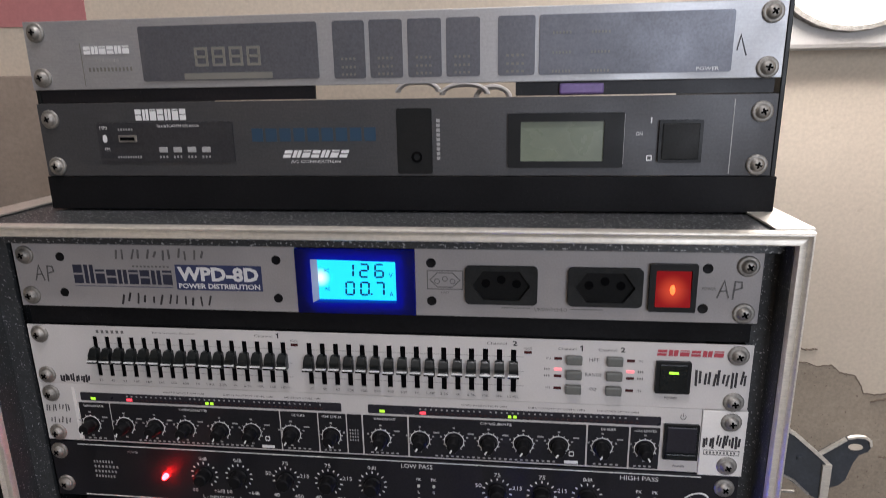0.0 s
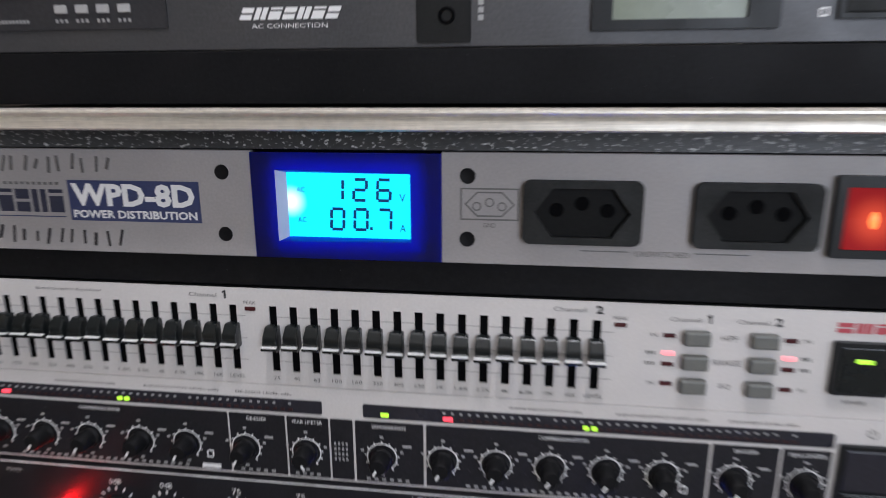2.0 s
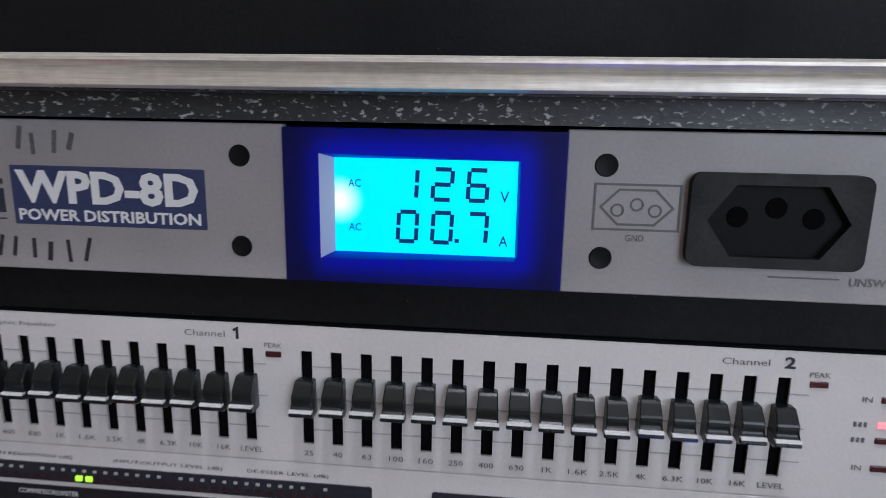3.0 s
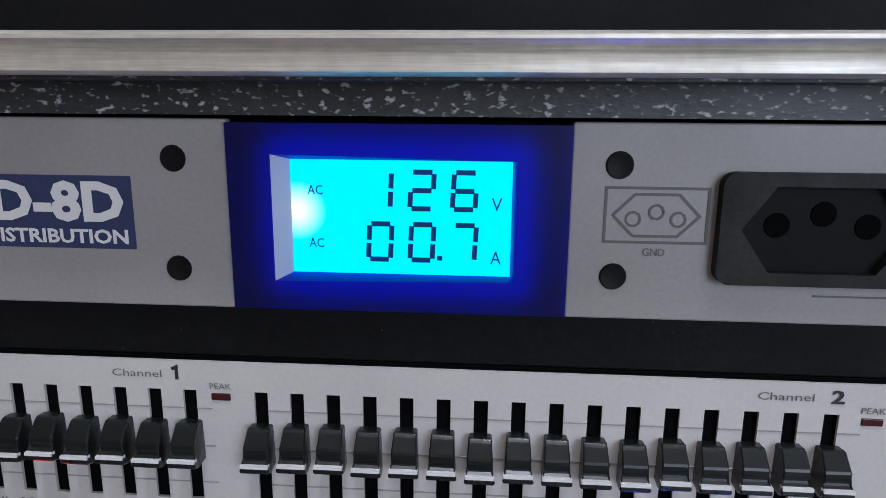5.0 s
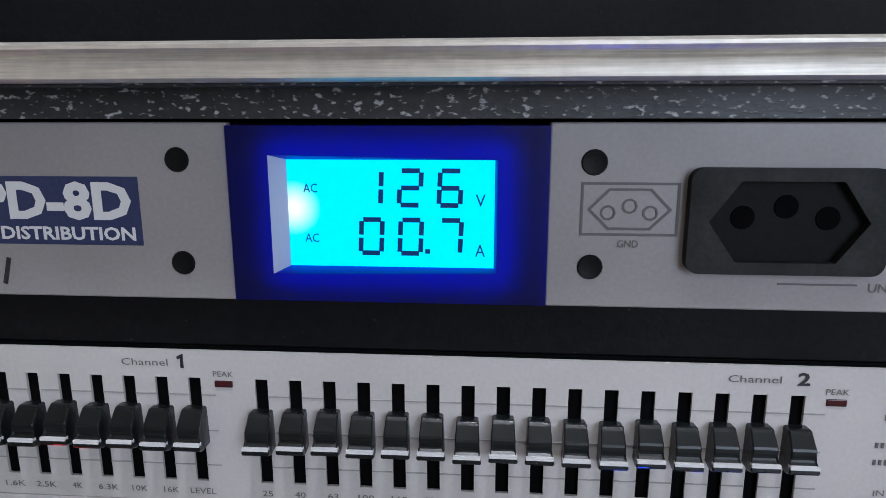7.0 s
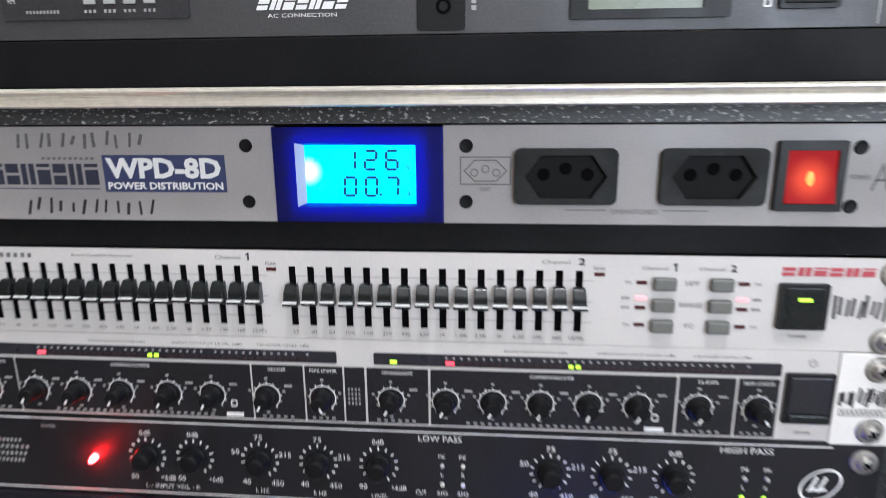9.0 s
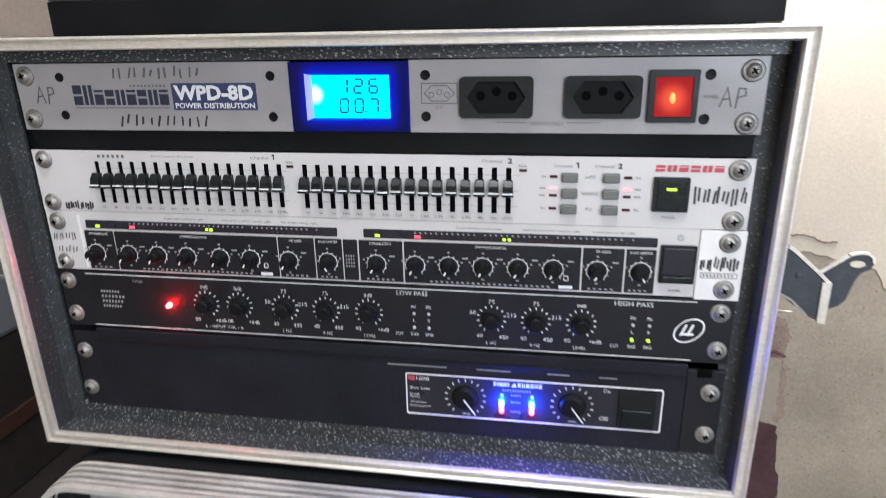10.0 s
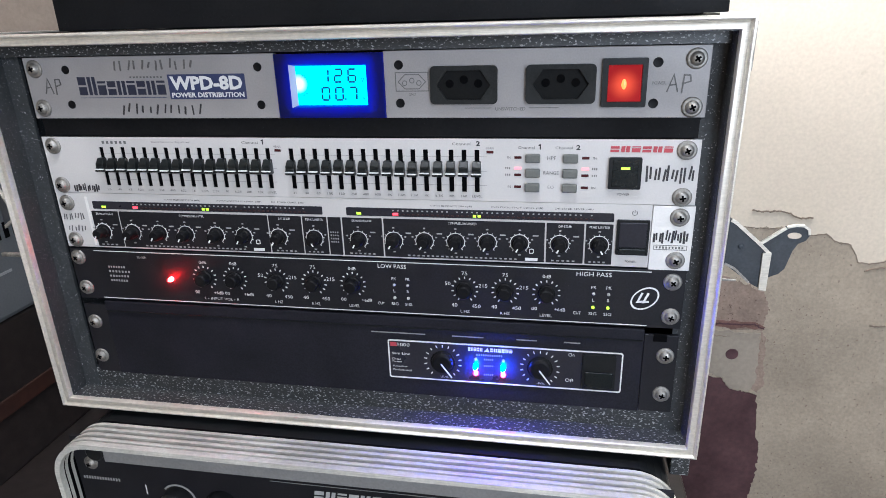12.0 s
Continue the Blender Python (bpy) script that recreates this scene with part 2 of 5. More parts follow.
def again(ob, dx=0.0, dy=0.0, dz=0.0):
    """The same part once more, moved; its own pieces come with it."""
    o = new(ob.name.split(".")[0], ob.data)
    o.parent = ob.parent
    o.location = Vector(ob.location) + Vector((dx, dy, dz))
    if "label" in ob:
        o["label"] = ob["label"]
    for c in ob.children:
        k = new(c.name.split(".")[0], c.data)
        k.parent = o
        k.location = c.location
    return o


def solo(name, bm, mat, label="", category="", kind="", smooth=False):
    """A top-level thing of one mesh."""
    me = bpy.data.meshes.new(name)
    bmesh.ops.recalc_face_normals(bm, faces=bm.faces)
    bm.to_mesh(me)
    bm.free()
    if smooth:
        me.shade_smooth()
        me.set_sharp_from_angle(angle=radians(35))
    me.materials.append(mat)
    return tagged(new(name, me), label, category, "", kind)


def bx(bm, x0, x1, y0, y1, z0, z1, bev=0.0, seg=2):
    v = [bm.verts.new((x, y, z)) for x in (x0, x1) for y in (y0, y1) for z in (z0, z1)]
    for f in ((0, 1, 3, 2), (4, 6, 7, 5), (0, 4, 5, 1), (2, 3, 7, 6), (0, 2, 6, 4), (1, 5, 7, 3)):
        bm.faces.new([v[i] for i in f])
    if bev:
        edges = list({e for q in v for e in q.link_edges})
        bmesh.ops.bevel(bm, geom=edges, offset=bev, segments=seg, affect="EDGES", profile=0.5)
    return bm


def box(*a, **k):
    return bx(bmesh.new(), *a, **k)


def prism(bm, pts, y0, y1):
    """The outline pts (x, z) from y0 to y1."""
    a = [bm.verts.new((x, y0, z)) for x, z in pts]
    b = [bm.verts.new((x, y1, z)) for x, z in pts]
    bm.faces.new(a)
    bm.faces.new(b[::-1])
    for i in range(len(pts)):
        j = (i + 1) % len(pts)
        bm.faces.new((a[i], b[i], b[j], a[j]))
    return bm


def rrect(x0, x1, z0, z1, r, n=5):
    pts = []
    for cx, cz, s in ((x1 - r, z1 - r, 0), (x0 + r, z1 - r, 90), (x0 + r, z0 + r, 180), (x1 - r, z0 + r, 270)):
        pts += [(cx + r * math.cos(radians(s + 90 * i / n)), cz + r * math.sin(radians(s + 90 * i / n))) for i in range(n + 1)]
    return pts


def lathe(bm, x, z, prof, n=20):
    """Turned about the line through (x, z) along y; prof is (y, radius)."""
    rings = []
    for y, r in prof:
        if r < 1e-6:
            rings.append([bm.verts.new((x, y, z))])
        else:
            rings.append([bm.verts.new((x + r * math.cos(2 * math.pi * i / n), y, z + r * math.sin(2 * math.pi * i / n))) for i in range(n)])
    for a, b in zip(rings, rings[1:]):
        for i in range(n):
            q = [a[i % len(a)], a[(i + 1) % len(a)], b[(i + 1) % len(b)], b[i % len(b)]]
            q = list(dict.fromkeys(q))
            if len(q) > 2:
                bm.faces.new(q)
    return bm


def frame_bm(bm, out, inn, y0, y1):
    """A flat ring between two outlines with the same number of points."""
    n = len(out)
    o0, o1 = [[bm.verts.new((x, y, z)) for x, z in out] for y in (y0, y1)]
    i0, i1 = [[bm.verts.new((x, y, z)) for x, z in inn] for y in (y0, y1)]
    for i in range(n):
        j = (i + 1) % n
        for q in ((o0[i], o0[j], i0[j], i0[i]), (o1[j], o1[i], i1[i], i1[j]), (o0[j], o0[i], o1[i], o1[j]), (i0[i], i0[j], i1[j], i1[i])):
            bm.faces.new(q)
    return bm


def stroke(bm, pts, w, y0, y1):
    """A flat ribbon of width w through pts (x, z), mitred where it bends."""
    pts = [Vector(q) for q in pts]
    pts = [q for i, q in enumerate(pts) if i == 0 or (q - pts[i - 1]).length > 1e-7]
    closed = len(pts) > 3 and (pts[0] - pts[-1]).length < 1e-6
    if closed:
        pts.pop()
    n = len(pts)
    rows = []
    for i, q in enumerate(pts):
        a = (q - pts[i - 1]).normalized() if i or closed else None
        b = (pts[(i + 1) % n] - q).normalized() if i < n - 1 or closed else None
        d = ((a or b) + (b or a))
        d = d.normalized() if d.length > 1e-4 else (a or b)
        k = w / 2 / max(0.5, d.dot(b or a))
        off = Vector((-d.y, d.x)) * k
        rows.append([bm.verts.new((e.x, y, e.y)) for e in (q + off, q - off) for y in (y0, y1)])
    for i in range(n if closed else n - 1):
        p, q = rows[i], rows[(i + 1) % n]
        for u, v in ((0, 2), (3, 1), (1, 0), (2, 3)):
            bm.faces.new((p[u], p[v], q[v], q[u]))
    if not closed:
        for r in (rows[0], rows[-1]):
            bm.faces.new((r[0], r[1], r[3], r[2]))
    return bm


FONTS = {}


def words(body, x0, x1, z0, z1, y, mat, parent, slant=0.0, name="lettering", bold=0.0):
    """Lettering that fills the box x0..x1, z0..z1 on the plane y and faces -y."""
    key = (body, slant, bold)
    if key not in FONTS:
        cu = bpy.data.curves.new("lettering", "FONT")
        cu.body, cu.extrude, cu.shear, cu.offset = body, 0.0, slant, bold
        cu.resolution_u = 2
        ob = bpy.data.objects.new("lettering", cu)
        me = bpy.data.meshes.new_from_object(ob)
        bpy.data.objects.remove(ob)
        co = np.array([v.co[:] for v in me.vertices])
        tri = [tuple(p.vertices) for p in me.polygons]
        FONTS[key] = (co, tri)
        bpy.data.meshes.remove(me)
    co, tri = FONTS[key]
    lo, hi = co.min(0), co.max(0)
    s = (co - lo) / np.maximum(hi - lo, 1e-9)
    o = origin(parent)
    me = bpy.data.meshes.new("lettering")
    me.from_pydata([(x0 + a * (x1 - x0) - o.x, y - o.y, z0 + b * (z1 - z0) - o.z) for a, b, _ in s], [], tri)
    return put(name, me, mat, parent)


def mid(body, x, z, h, y, mat, parent, wide=0.62, slant=0.0):
    """Lettering centred on (x, z), h high; wide is the width of one letter to its height."""
    w = h * wide * len(body)
    return words(body, x - w / 2, x + w / 2, z - h / 2, z + h / 2, y, mat, parent, slant)


def bars(parent, x0, x1, z0, z1, y, mat, count=6, name="printed_bar", thick=0.5, lean=0.0):
    """Writing as plain upright bars."""
    bm = bmesh.new()
    step = (x1 - x0) / count
    for i in range(count):
        x = x0 + step * i
        prism(bm, [(x, z0), (x + step * thick, z0), (x + step * thick + lean, z1), (x + lean, z1)], y - 0.0001, y + 0.0001)
    o = part(name, bm, mat, parent)
    return tagged(o, kind="stuff") if name == "printed_bar" and count > 2 else o


def scrawl(parent, x0, x1, z0, z1, y, mat, count=6, w=0.0013):
    """Handwriting as plain uneven marker bars."""
    rnd = random.Random(int((x0 + z0) * 10000))
    step, h = (x1 - x0) / count, z1 - z0
    for i in range(count):
        x = x0 + step * (i + 0.2)
        for k in range(2):
            lo, hi = z0 + rnd.uniform(0, 0.3) * h, z1 - rnd.uniform(0, 0.3) * h
            xa, lean = x + step * 0.42 * k, rnd.uniform(-0.05, 0.22) * step
            part("marker_stroke", stroke(bmesh.new(), [(xa, lo), (xa + lean, hi)], w * rnd.uniform(0.8, 1.15), y - 0.0001, y + 0.0001), mat, parent)


def wordmark(parent, x0, x1, z0, z1, y, mat, count, thick, lean=0.0, tall=0, name="logo_shape"):
    """A brand's mark as a row of plain solid and slit blocks; the first ones may stand taller."""
    step = (x1 - x0) / count
    for i in range(count):
        a, top = x0 + step * i, z1 if i < tall or not tall else z0 + (z1 - z0) * 0.76
        b, mz, mx = a + step * 0.82, (z0 + top) / 2, x0 + step * (i + 0.41)
        g = thick * 0.3
        for xa, xb, za, zb in (((a, b, z0, mz - g), (a, b, mz + g, top)), ((a, mx - g, z0, top), (mx + g, b, z0, top)), ((a, b, z0, top - thick * 1.3), (a, b, top - thick * 0.7, top)))[i % 3]:
            pts = [(px + lean * (pz - z0) / (z1 - z0), pz) for px, pz in ((xa, za), (xb, za), (xb, zb), (xa, zb))]
            part(name, prism(bmesh.new(), pts, y - 0.0001, y + 0.0001), mat, parent)


def screw_kind(bm_y=0.0):
    """The meshes of a pan-head screw on a cup washer, about the origin."""
    a = lathe(bmesh.new(), 0, 0, [(0.0, 0.0064), (-0.0008, 0.0064), (-0.0016, 0.0054), (-0.0013, 0.0046), (-0.0016, 0.0042), (-0.0030, 0.0037), (-0.0038, 0.0025), (-0.0041, 0.0)], 20)
    b = bmesh.new()
    for dx, dz in ((0.0021, 0.0006), (0.0006, 0.0021)):
        bx(b, -dx, dx, -0.00425, -0.0034, -dz, dz)
    out = []
    for bm, mat, nm in ((a, STEEL, "screw"), (b, HOLE, "recess")):
        bmesh.ops.recalc_face_normals(bm, faces=bm.faces)
        me = bpy.data.meshes.new(nm)
        bm.to_mesh(me)
        bm.free()
        me.materials.append(mat)
        if nm == "screw":
            me.shade_smooth()
        out.append(me)
    return out


SCREW, RECESS = screw_kind()
RND = random.Random(5)


def screws(parent, places, y=0.0):
    for x, z in places:
        o = put("screw", SCREW, None, parent, "steel cross-head screw", Vector((x, y, z)) - origin(parent))
        o.rotation_euler = (0, RND.uniform(0, 1.5), 0)
        put("recess", RECESS, None, o)


def knob_meshes(r, depth, pointer_angle):
    a = lathe(bmesh.new(), 0, 0, [(0.0, r), (-0.0015, r), (-0.0022, r * 0.86), (-depth, r * 0.78), (-depth - 0.0008, r * 0.66), (-depth - 0.0008, 0.0)], 20)
    c, s = math.sin(radians(pointer_angle)), math.cos(radians(pointer_angle))
    b = stroke(bmesh.new(), [(c * r * 0.25, s * r * 0.25), (c * r * 0.75, s * r * 0.75)], 0.0010, -depth - 0.0011, -depth - 0.0006)
    out = []
    for bm, nm, mat in ((a, "knob", KNOBBLACK), (b, "pointer", PRINT)):
        bmesh.ops.recalc_face_normals(bm, faces=bm.faces)
        me = bpy.data.meshes.new(nm)
        bm.to_mesh(me)
        bm.free()
        me.materials.append(mat)
        if nm == "knob":
            me.shade_smooth()
            me.set_sharp_from_angle(angle=radians(35))
        out.append(me)
    return out


def dial_marks(r0, r1, n, w, arc=0.0, a0=-140, a1=140, skip=()):
    """Ticks, and an arc where asked for, about the origin."""
    bm = bmesh.new()
    for i in range(n):
        if i in skip:
            continue
        a = radians(a0 + (a1 - a0) * i / (n - 1))
        stroke(bm, [(r0 * math.sin(a), r0 * math.cos(a)), (r1 * math.sin(a), r1 * math.cos(a))], w, -0.0003, -0.0001)
    if arc:
        pts = [(r0 * math.sin(radians(a)), r0 * math.cos(radians(a))) for a in range(a0, a1 + 1, 14)]
        stroke(bm, pts, arc, -0.0003, -0.0001)
    bmesh.ops.recalc_face_normals(bm, faces=bm.faces)
    me = bpy.data.meshes.new("dial_scale")
    bm.to_mesh(me)
    bm.free()
    me.materials.append(PRINT)
    return me


def blob(name, parent, x, z, r, mat, y=0.0, label="", length=1.0):
    """A domed lamp that stands out of a panel."""
    return part(name, lathe(bmesh.new(), x, z, [(y, r), (y - r * 0.6 * length, r), (y - r * 1.1 * length, r * 0.8), (y - r * 1.5 * length, r * 0.4), (y - r * 1.6 * length, 0)], 14), mat, parent, label, True)


def chassis(parent, x0, x1, z0, z1, depth, y=0.003):
    part("chassis", box(x0, x1, y, depth, z0, z1), PLASTIC, parent)


# ---- room ----
WALL_Y = 0.43


def room():
    x0, x1, y1 = -2.2, 2.2, WALL_Y + 0.15
    solo("wall_north", box(x0, x1, WALL_Y, y1, 0, 2.6), PLASTER, "cream plaster wall with peeling patches", "wall", "structure")
    # This wall is out of view; its opening is made up for the fill lamp.
    south = bmesh.new()
    for a in ((x0, FILL_X0, 0, 2.6), (FILL_X1, x1, 0, 2.6), (FILL_X0, FILL_X1, 0, FILL_Z0), (FILL_X0, FILL_X1, FILL_Z1, 2.6)):
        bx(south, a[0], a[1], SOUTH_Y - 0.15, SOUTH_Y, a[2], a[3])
    solo("wall_south", south, PLASTER, "plain cream plaster wall with an opening for the added fill lamp", "wall", "structure")
    solo("wall_west", box(x0 - 0.15, x0, SOUTH_Y - 0.15, y1, 0, 2.6), PLASTER, "plain cream plaster wall", "wall", "structure")
    solo("wall_east", box(x1, x1 + 0.15, SOUTH_Y - 0.15, y1, 0, 2.6), PLASTER, "plain cream plaster wall", "wall", "structure")
    solo("floor", box(x0 - 0.15, x1 + 0.15, SOUTH_Y - 0.15, y1, -0.1, 0), FLOOR, "pale plain floor", "floor", "structure")
    solo("ceiling", box(x0 - 0.15, x1 + 0.15, SOUTH_Y - 0.15, y1, 2.6, 2.7), CEIL, "plain white ceiling", "ceiling", "structure")


room()


# ---- main rack case ----
CX0, CX1, CZ0, CZ1 = -0.271, 0.260, 0.8728, 1.1818
RIM_Y, CASE_BACK = -0.019, 0.385


def edge_profile():
    """Two beads with a groove: across the rim and out of it."""
    return [(0.0, 0.0), (0.0, -0.0032), (0.0004, -0.0050), (0.0010, -0.0060), (0.0018, -0.0061), (0.0025, -0.0054), (0.0030, -0.0038), (0.0034, -0.0034),
            (0.0039, -0.0042), (0.0046, -0.0046), (0.0077, -0.0044), (0.0083, -0.0033), (0.0084, 0.0)]


def rim_side(bm, a, b, inward, mitre):
    """A length of rim from a to b (x, z), its profile running inward, cut at 45 degrees."""
    d = (Vector(b) - Vector(a)).normalized()
    n = Vector(inward)
    rows = []
    for base, s in ((Vector(a), 1), (Vector(b), -1)):
        rows.append([bm.verts.new((base.x + n.x * u + d.x * s * u * mitre, RIM_Y + 0.006 + v, base.y + n.y * u + d.y * s * u * mitre)) for u, v in edge_profile()])
    m = len(rows[0])
    for i in range(m):
        j = (i + 1) % m
        bm.faces.new((rows[0][i], rows[0][j], rows[1][j], rows[1][i]))
    bm.faces.new(rows[0])
    bm.faces.new(rows[1][::-1])
    return bm


def rack_case():
    t = thing("rack_case", (0, 0.15, CZ0), "black speckled rack case with worn aluminium edges", "rack case")
    w, f = 0.009, RIM_Y + 0.006
    part("top_panel", box(CX0 + 0.001, CX1 - 0.001, f, CASE_BACK, CZ1 - w, CZ1 - 0.001), LAMINATE, t)
    part("bottom_panel", box(CX0 + 0.001, CX1 - 0.001, f, CASE_BACK, CZ0 + 0.001, CZ0 + w), LAMINATE, t)
    part("side_panel", box(CX0 + 0.001, CX0 + w, f, CASE_BACK, CZ0 + w, CZ1 - w), CASE_SIDE, t)
    part("side_panel", box(CX1 - w, CX1 - 0.001, f, CASE_BACK, CZ0 + w, CZ1 - w), CASE_SIDE, t)
    part("back_panel", box(CX0 + w, CX1 - w, CASE_BACK - 0.008, CASE_BACK, CZ0 + w, CZ1 - w), CASE_SIDE, t)
    for a, b, n in (((CX0, CZ1), (CX1, CZ1), (0, -1)), ((CX1, CZ0), (CX0, CZ0), (0, 1)), ((CX0, CZ0), (CX0, CZ1), (1, 0)), ((CX1, CZ1), (CX1, CZ0), (-1, 0))):
        part("front_edge", rim_side(bmesh.new(), a, b, n, 1.0), ALU, t, "scuffed aluminium edging", True)
    for x in (CX0, CX1):
        for z in (CZ0, CZ1):
            bm = bmesh.new()
            sx, sz = (1 if x < 0 else -1), (1 if z < 1 else -1)
            bx(bm, *sorted((x, x + sx * 0.020)), f, CASE_BACK, *sorted((z - sz * 0.0012, z)))
            bx(bm, *sorted((x - sx * 0.0012, x)), f, CASE_BACK, *sorted((z - sz * 0.0012, z + sz * 0.020)))
            part("long_edge", bm, ALU, t, "scuffed aluminium edging")
    part("inner_lip", box(CX0 + w, CX1 - w, -0.003, 0.004, 1.1658, CZ1 - w + 0.0002), LAMINATE, t, "speckled inner lip")
    part("inner_lip", box(CX0 + w, CX1 - w, 0.004, 0.010, CZ0 + w, 0.8995), LAMINATE, t, "speckled inner lip")
    part("corner_block", box(0.2450, 0.2590, -0.004, 0.03, 0.846, CZ0 - 0.0014, bev=0.001), LAMINATE, t, "speckled corner block")
    for x in (CX0 + w, CX1 - w - 0.014):
        part("rack_rail", box(x, x + 0.014, 0.0035, 0.006, CZ0 + w, CZ1 - w), CASE_SIDE, t)
    part("edge_clip", box(CX1 + 0.0013, CX1 + 0.0026, -0.010, -0.007, 1.150, 1.1780, bev=0.0004), STEEL, t, "thin steel clip")
    for x in (-0.21, 0.235):
        for y in (0.01, 0.33):
            part("foot", lathe_z(x, y, CZ0 - 0.0075, CZ0 + 0.001, 0.016, 0.014), SOCKET, t, "black rubber foot")
    plate = [(CX1 + 0.0014, 1.0590), (0.265, 1.0560), (0.281, 1.0420), (0.288, 1.0360), (0.287, 1.0095), (0.280, 1.0130), (CX1 + 0.0014, 1.0270)]
    pl = part("latch_plate", prism(bmesh.new(), plate, -0.0120, -0.0100), BRACKET, t, "folded dark metal latch plate")
    # Bright strips on edges and fold paint in the light from above.
    part("worn_edge", stroke(bmesh.new(), [(0.2622, 1.0575), (0.2660, 1.0552), (0.2815, 1.0415), (0.2880, 1.0352)], 0.0021, -0.0128, -0.0108), ALU, pl, "metal edge painted bright as if lit")
    part("fold", prism(bmesh.new(), [(0.2838, 1.0355), (0.2890, 1.0360), (0.2892, 1.0090), (0.2845, 1.0098)], -0.0134, -0.0121), ALU, pl, "metal fold painted bright as if lit")
    part("rivet", lathe(bmesh.new(), 0.2700, 1.0395, [(-0.0120, 0.0018), (-0.0128, 0.0014), (-0.0130, 0.0)], 12), BRACKET, pl, "", True)
    wing = [(0.282, 1.0415), (0.297, 1.0530), (0.302, 1.0545), (0.307, 1.0543), (0.3105, 1.0520), (0.3115, 1.0480), (0.3095, 1.0440), (0.3050, 1.0415), (0.3025, 1.0365), (0.2995, 1.0240), (0.2960, 1.0200), (0.2880, 1.0165)]
    wg = part("latch_wing", prism(bmesh.new(), wing, -0.0098, -0.0078), BRACKET, t, "dark metal latch wing with an oval hole")
    part("worn_edge", stroke(bmesh.new(), [(0.2825, 1.0410), (0.2965, 1.0522)], 0.0017, -0.0106, -0.0086), ALU, wg, "metal edge painted bright as if lit")
    part("worn_edge", stroke(bmesh.new(), [(0.2970, 1.0526), (0.3020, 1.0540), (0.3068, 1.0538), (0.3100, 1.0516), (0.3108, 1.0480)], 0.0014, -0.0106, -0.0086), ALU, wg, "metal edge painted bright as if lit")
    hole = lathe(bmesh.new(), 0.3020, 1.0472, [(-0.0100, 0.0042), (-0.0104, 0.0042), (-0.0104, 0.0)], 14)
    bmesh.ops.scale(hole, vec=(1, 1, 0.5), verts=hole.verts, space=Matrix.Translation((0, 0, -1.0472)))
    part("oval_hole", hole, PLASTER, wg)
    part("latch_rod", stroke(bmesh.new(), [(CX1 + 0.0014, 1.0275), (0.268, 1.0240), (0.2780, 1.0145)], 0.0014, -0.0132, -0.0122), STEEL, t, "thin steel latch rod")
    part("latch_rod", box(CX1 + 0.0014, 0.2700, -0.0126, -0.0112, 1.0148, 1.0160), STEEL, t, "thin steel latch rod")
    x = CX0 + 0.002
    pl = part("latch_plate", sheet(bmesh.new(), [(x - 0.010, -0.006), (x - 0.034, 0.006)], 1, 1, [(1.040, 1.046), (1.030, 1.068)]), BRACKET, t, "folded dark metal latch plate")
    # The left plate's lit edges are bright strips too.
    part("worn_edge", sheet(bmesh.new(), [(x - 0.010, -0.0064), (x - 0.034, 0.0056)], 1, 1, [(1.0445, 1.0468), (1.0660, 1.0690)], 0.003), ALU, pl, "metal edge painted bright as if lit")
    part("worn_edge", sheet(bmesh.new(), [(x - 0.010, -0.0064), (x - 0.034, 0.0056)], 1, 1, [(1.0415, 1.0435), (1.0285, 1.0315)], 0.003), ALU, pl, "metal edge painted bright as if lit")
    part("latch_rod", box(x - 0.040, x, 0.000, 0.004, 1.0050, 1.0085, bev=0.001), STEEL, t, "thin steel latch rod")
    return t


def lathe_z(x, y, z0, z1, r0, r1):
    bm = bmesh.new()
    bmesh.ops.create_cone(bm, cap_ends=True, segments=20, radius1=r0, radius2=r1, depth=z1 - z0, matrix=Matrix.Translation((x, y, (z0 + z1) / 2)))
    return bm


def sheet(bm, plan, a, b, heights, thick=0.0024):
    """An upright folded sheet that follows plan (x, y), with its low and high edge at each point."""
    cols = []
    for i, (x, y) in enumerate(plan):
        lo, hi = heights[i]
        cols.append([bm.verts.new((x, y + dy, z)) for dy in (0, thick) for z in (lo, hi)])
    for p, q in zip(cols, cols[1:]):
        for k in ((0, 1), (3, 2), (1, 3), (2, 0)):
            bm.faces.new((p[k[0]], q[k[0]], q[k[1]], p[k[1]]))
    for c in (cols[0], cols[-1]):
        bm.faces.new((c[0], c[1], c[3], c[2]))
    return bm


rack_case()


# ---- power distributor ----
PX0, PX1 = -0.2413, 0.2413


def segments(text, x, z, w, h, adv, parent, y):
    table = {"0": "abcdef", "1": "bc", "2": "abged", "6": "afedcg", "7": "abc"}
    t, g = 0.0011, 0.0004
    for ch in text:
        if ch == ".":
            bm = bmesh.new()
            bx(bm, x - adv + w + 0.0012, x - adv + w + 0.0024, y, y + 0.0002, z, z + 0.0011)
            part("decimal_point", bm, SEGMENT, parent)
            continue
        lines = {"a": ((g, h), (w - g, h)), "b": ((w, h - g), (w, h / 2 + g)), "c": ((w, h / 2 - g), (w, g)), "d": ((g, 0), (w - g, 0)),
                 "e": ((0, g), (0, h / 2 - g)), "f": ((0, h / 2 + g), (0, h - g)), "g": ((g, h / 2), (w - g, h / 2))}
        for k in table[ch]:
            (xa, za), (xb, zb) = lines[k]
            part("digit_segment", stroke(bmesh.new(), [(x + xa + za * 0.05, z + za), (x + xb + zb * 0.05, z + zb)], t * 1.05, y, y + 0.0002), SEGMENT, parent)
        x += adv


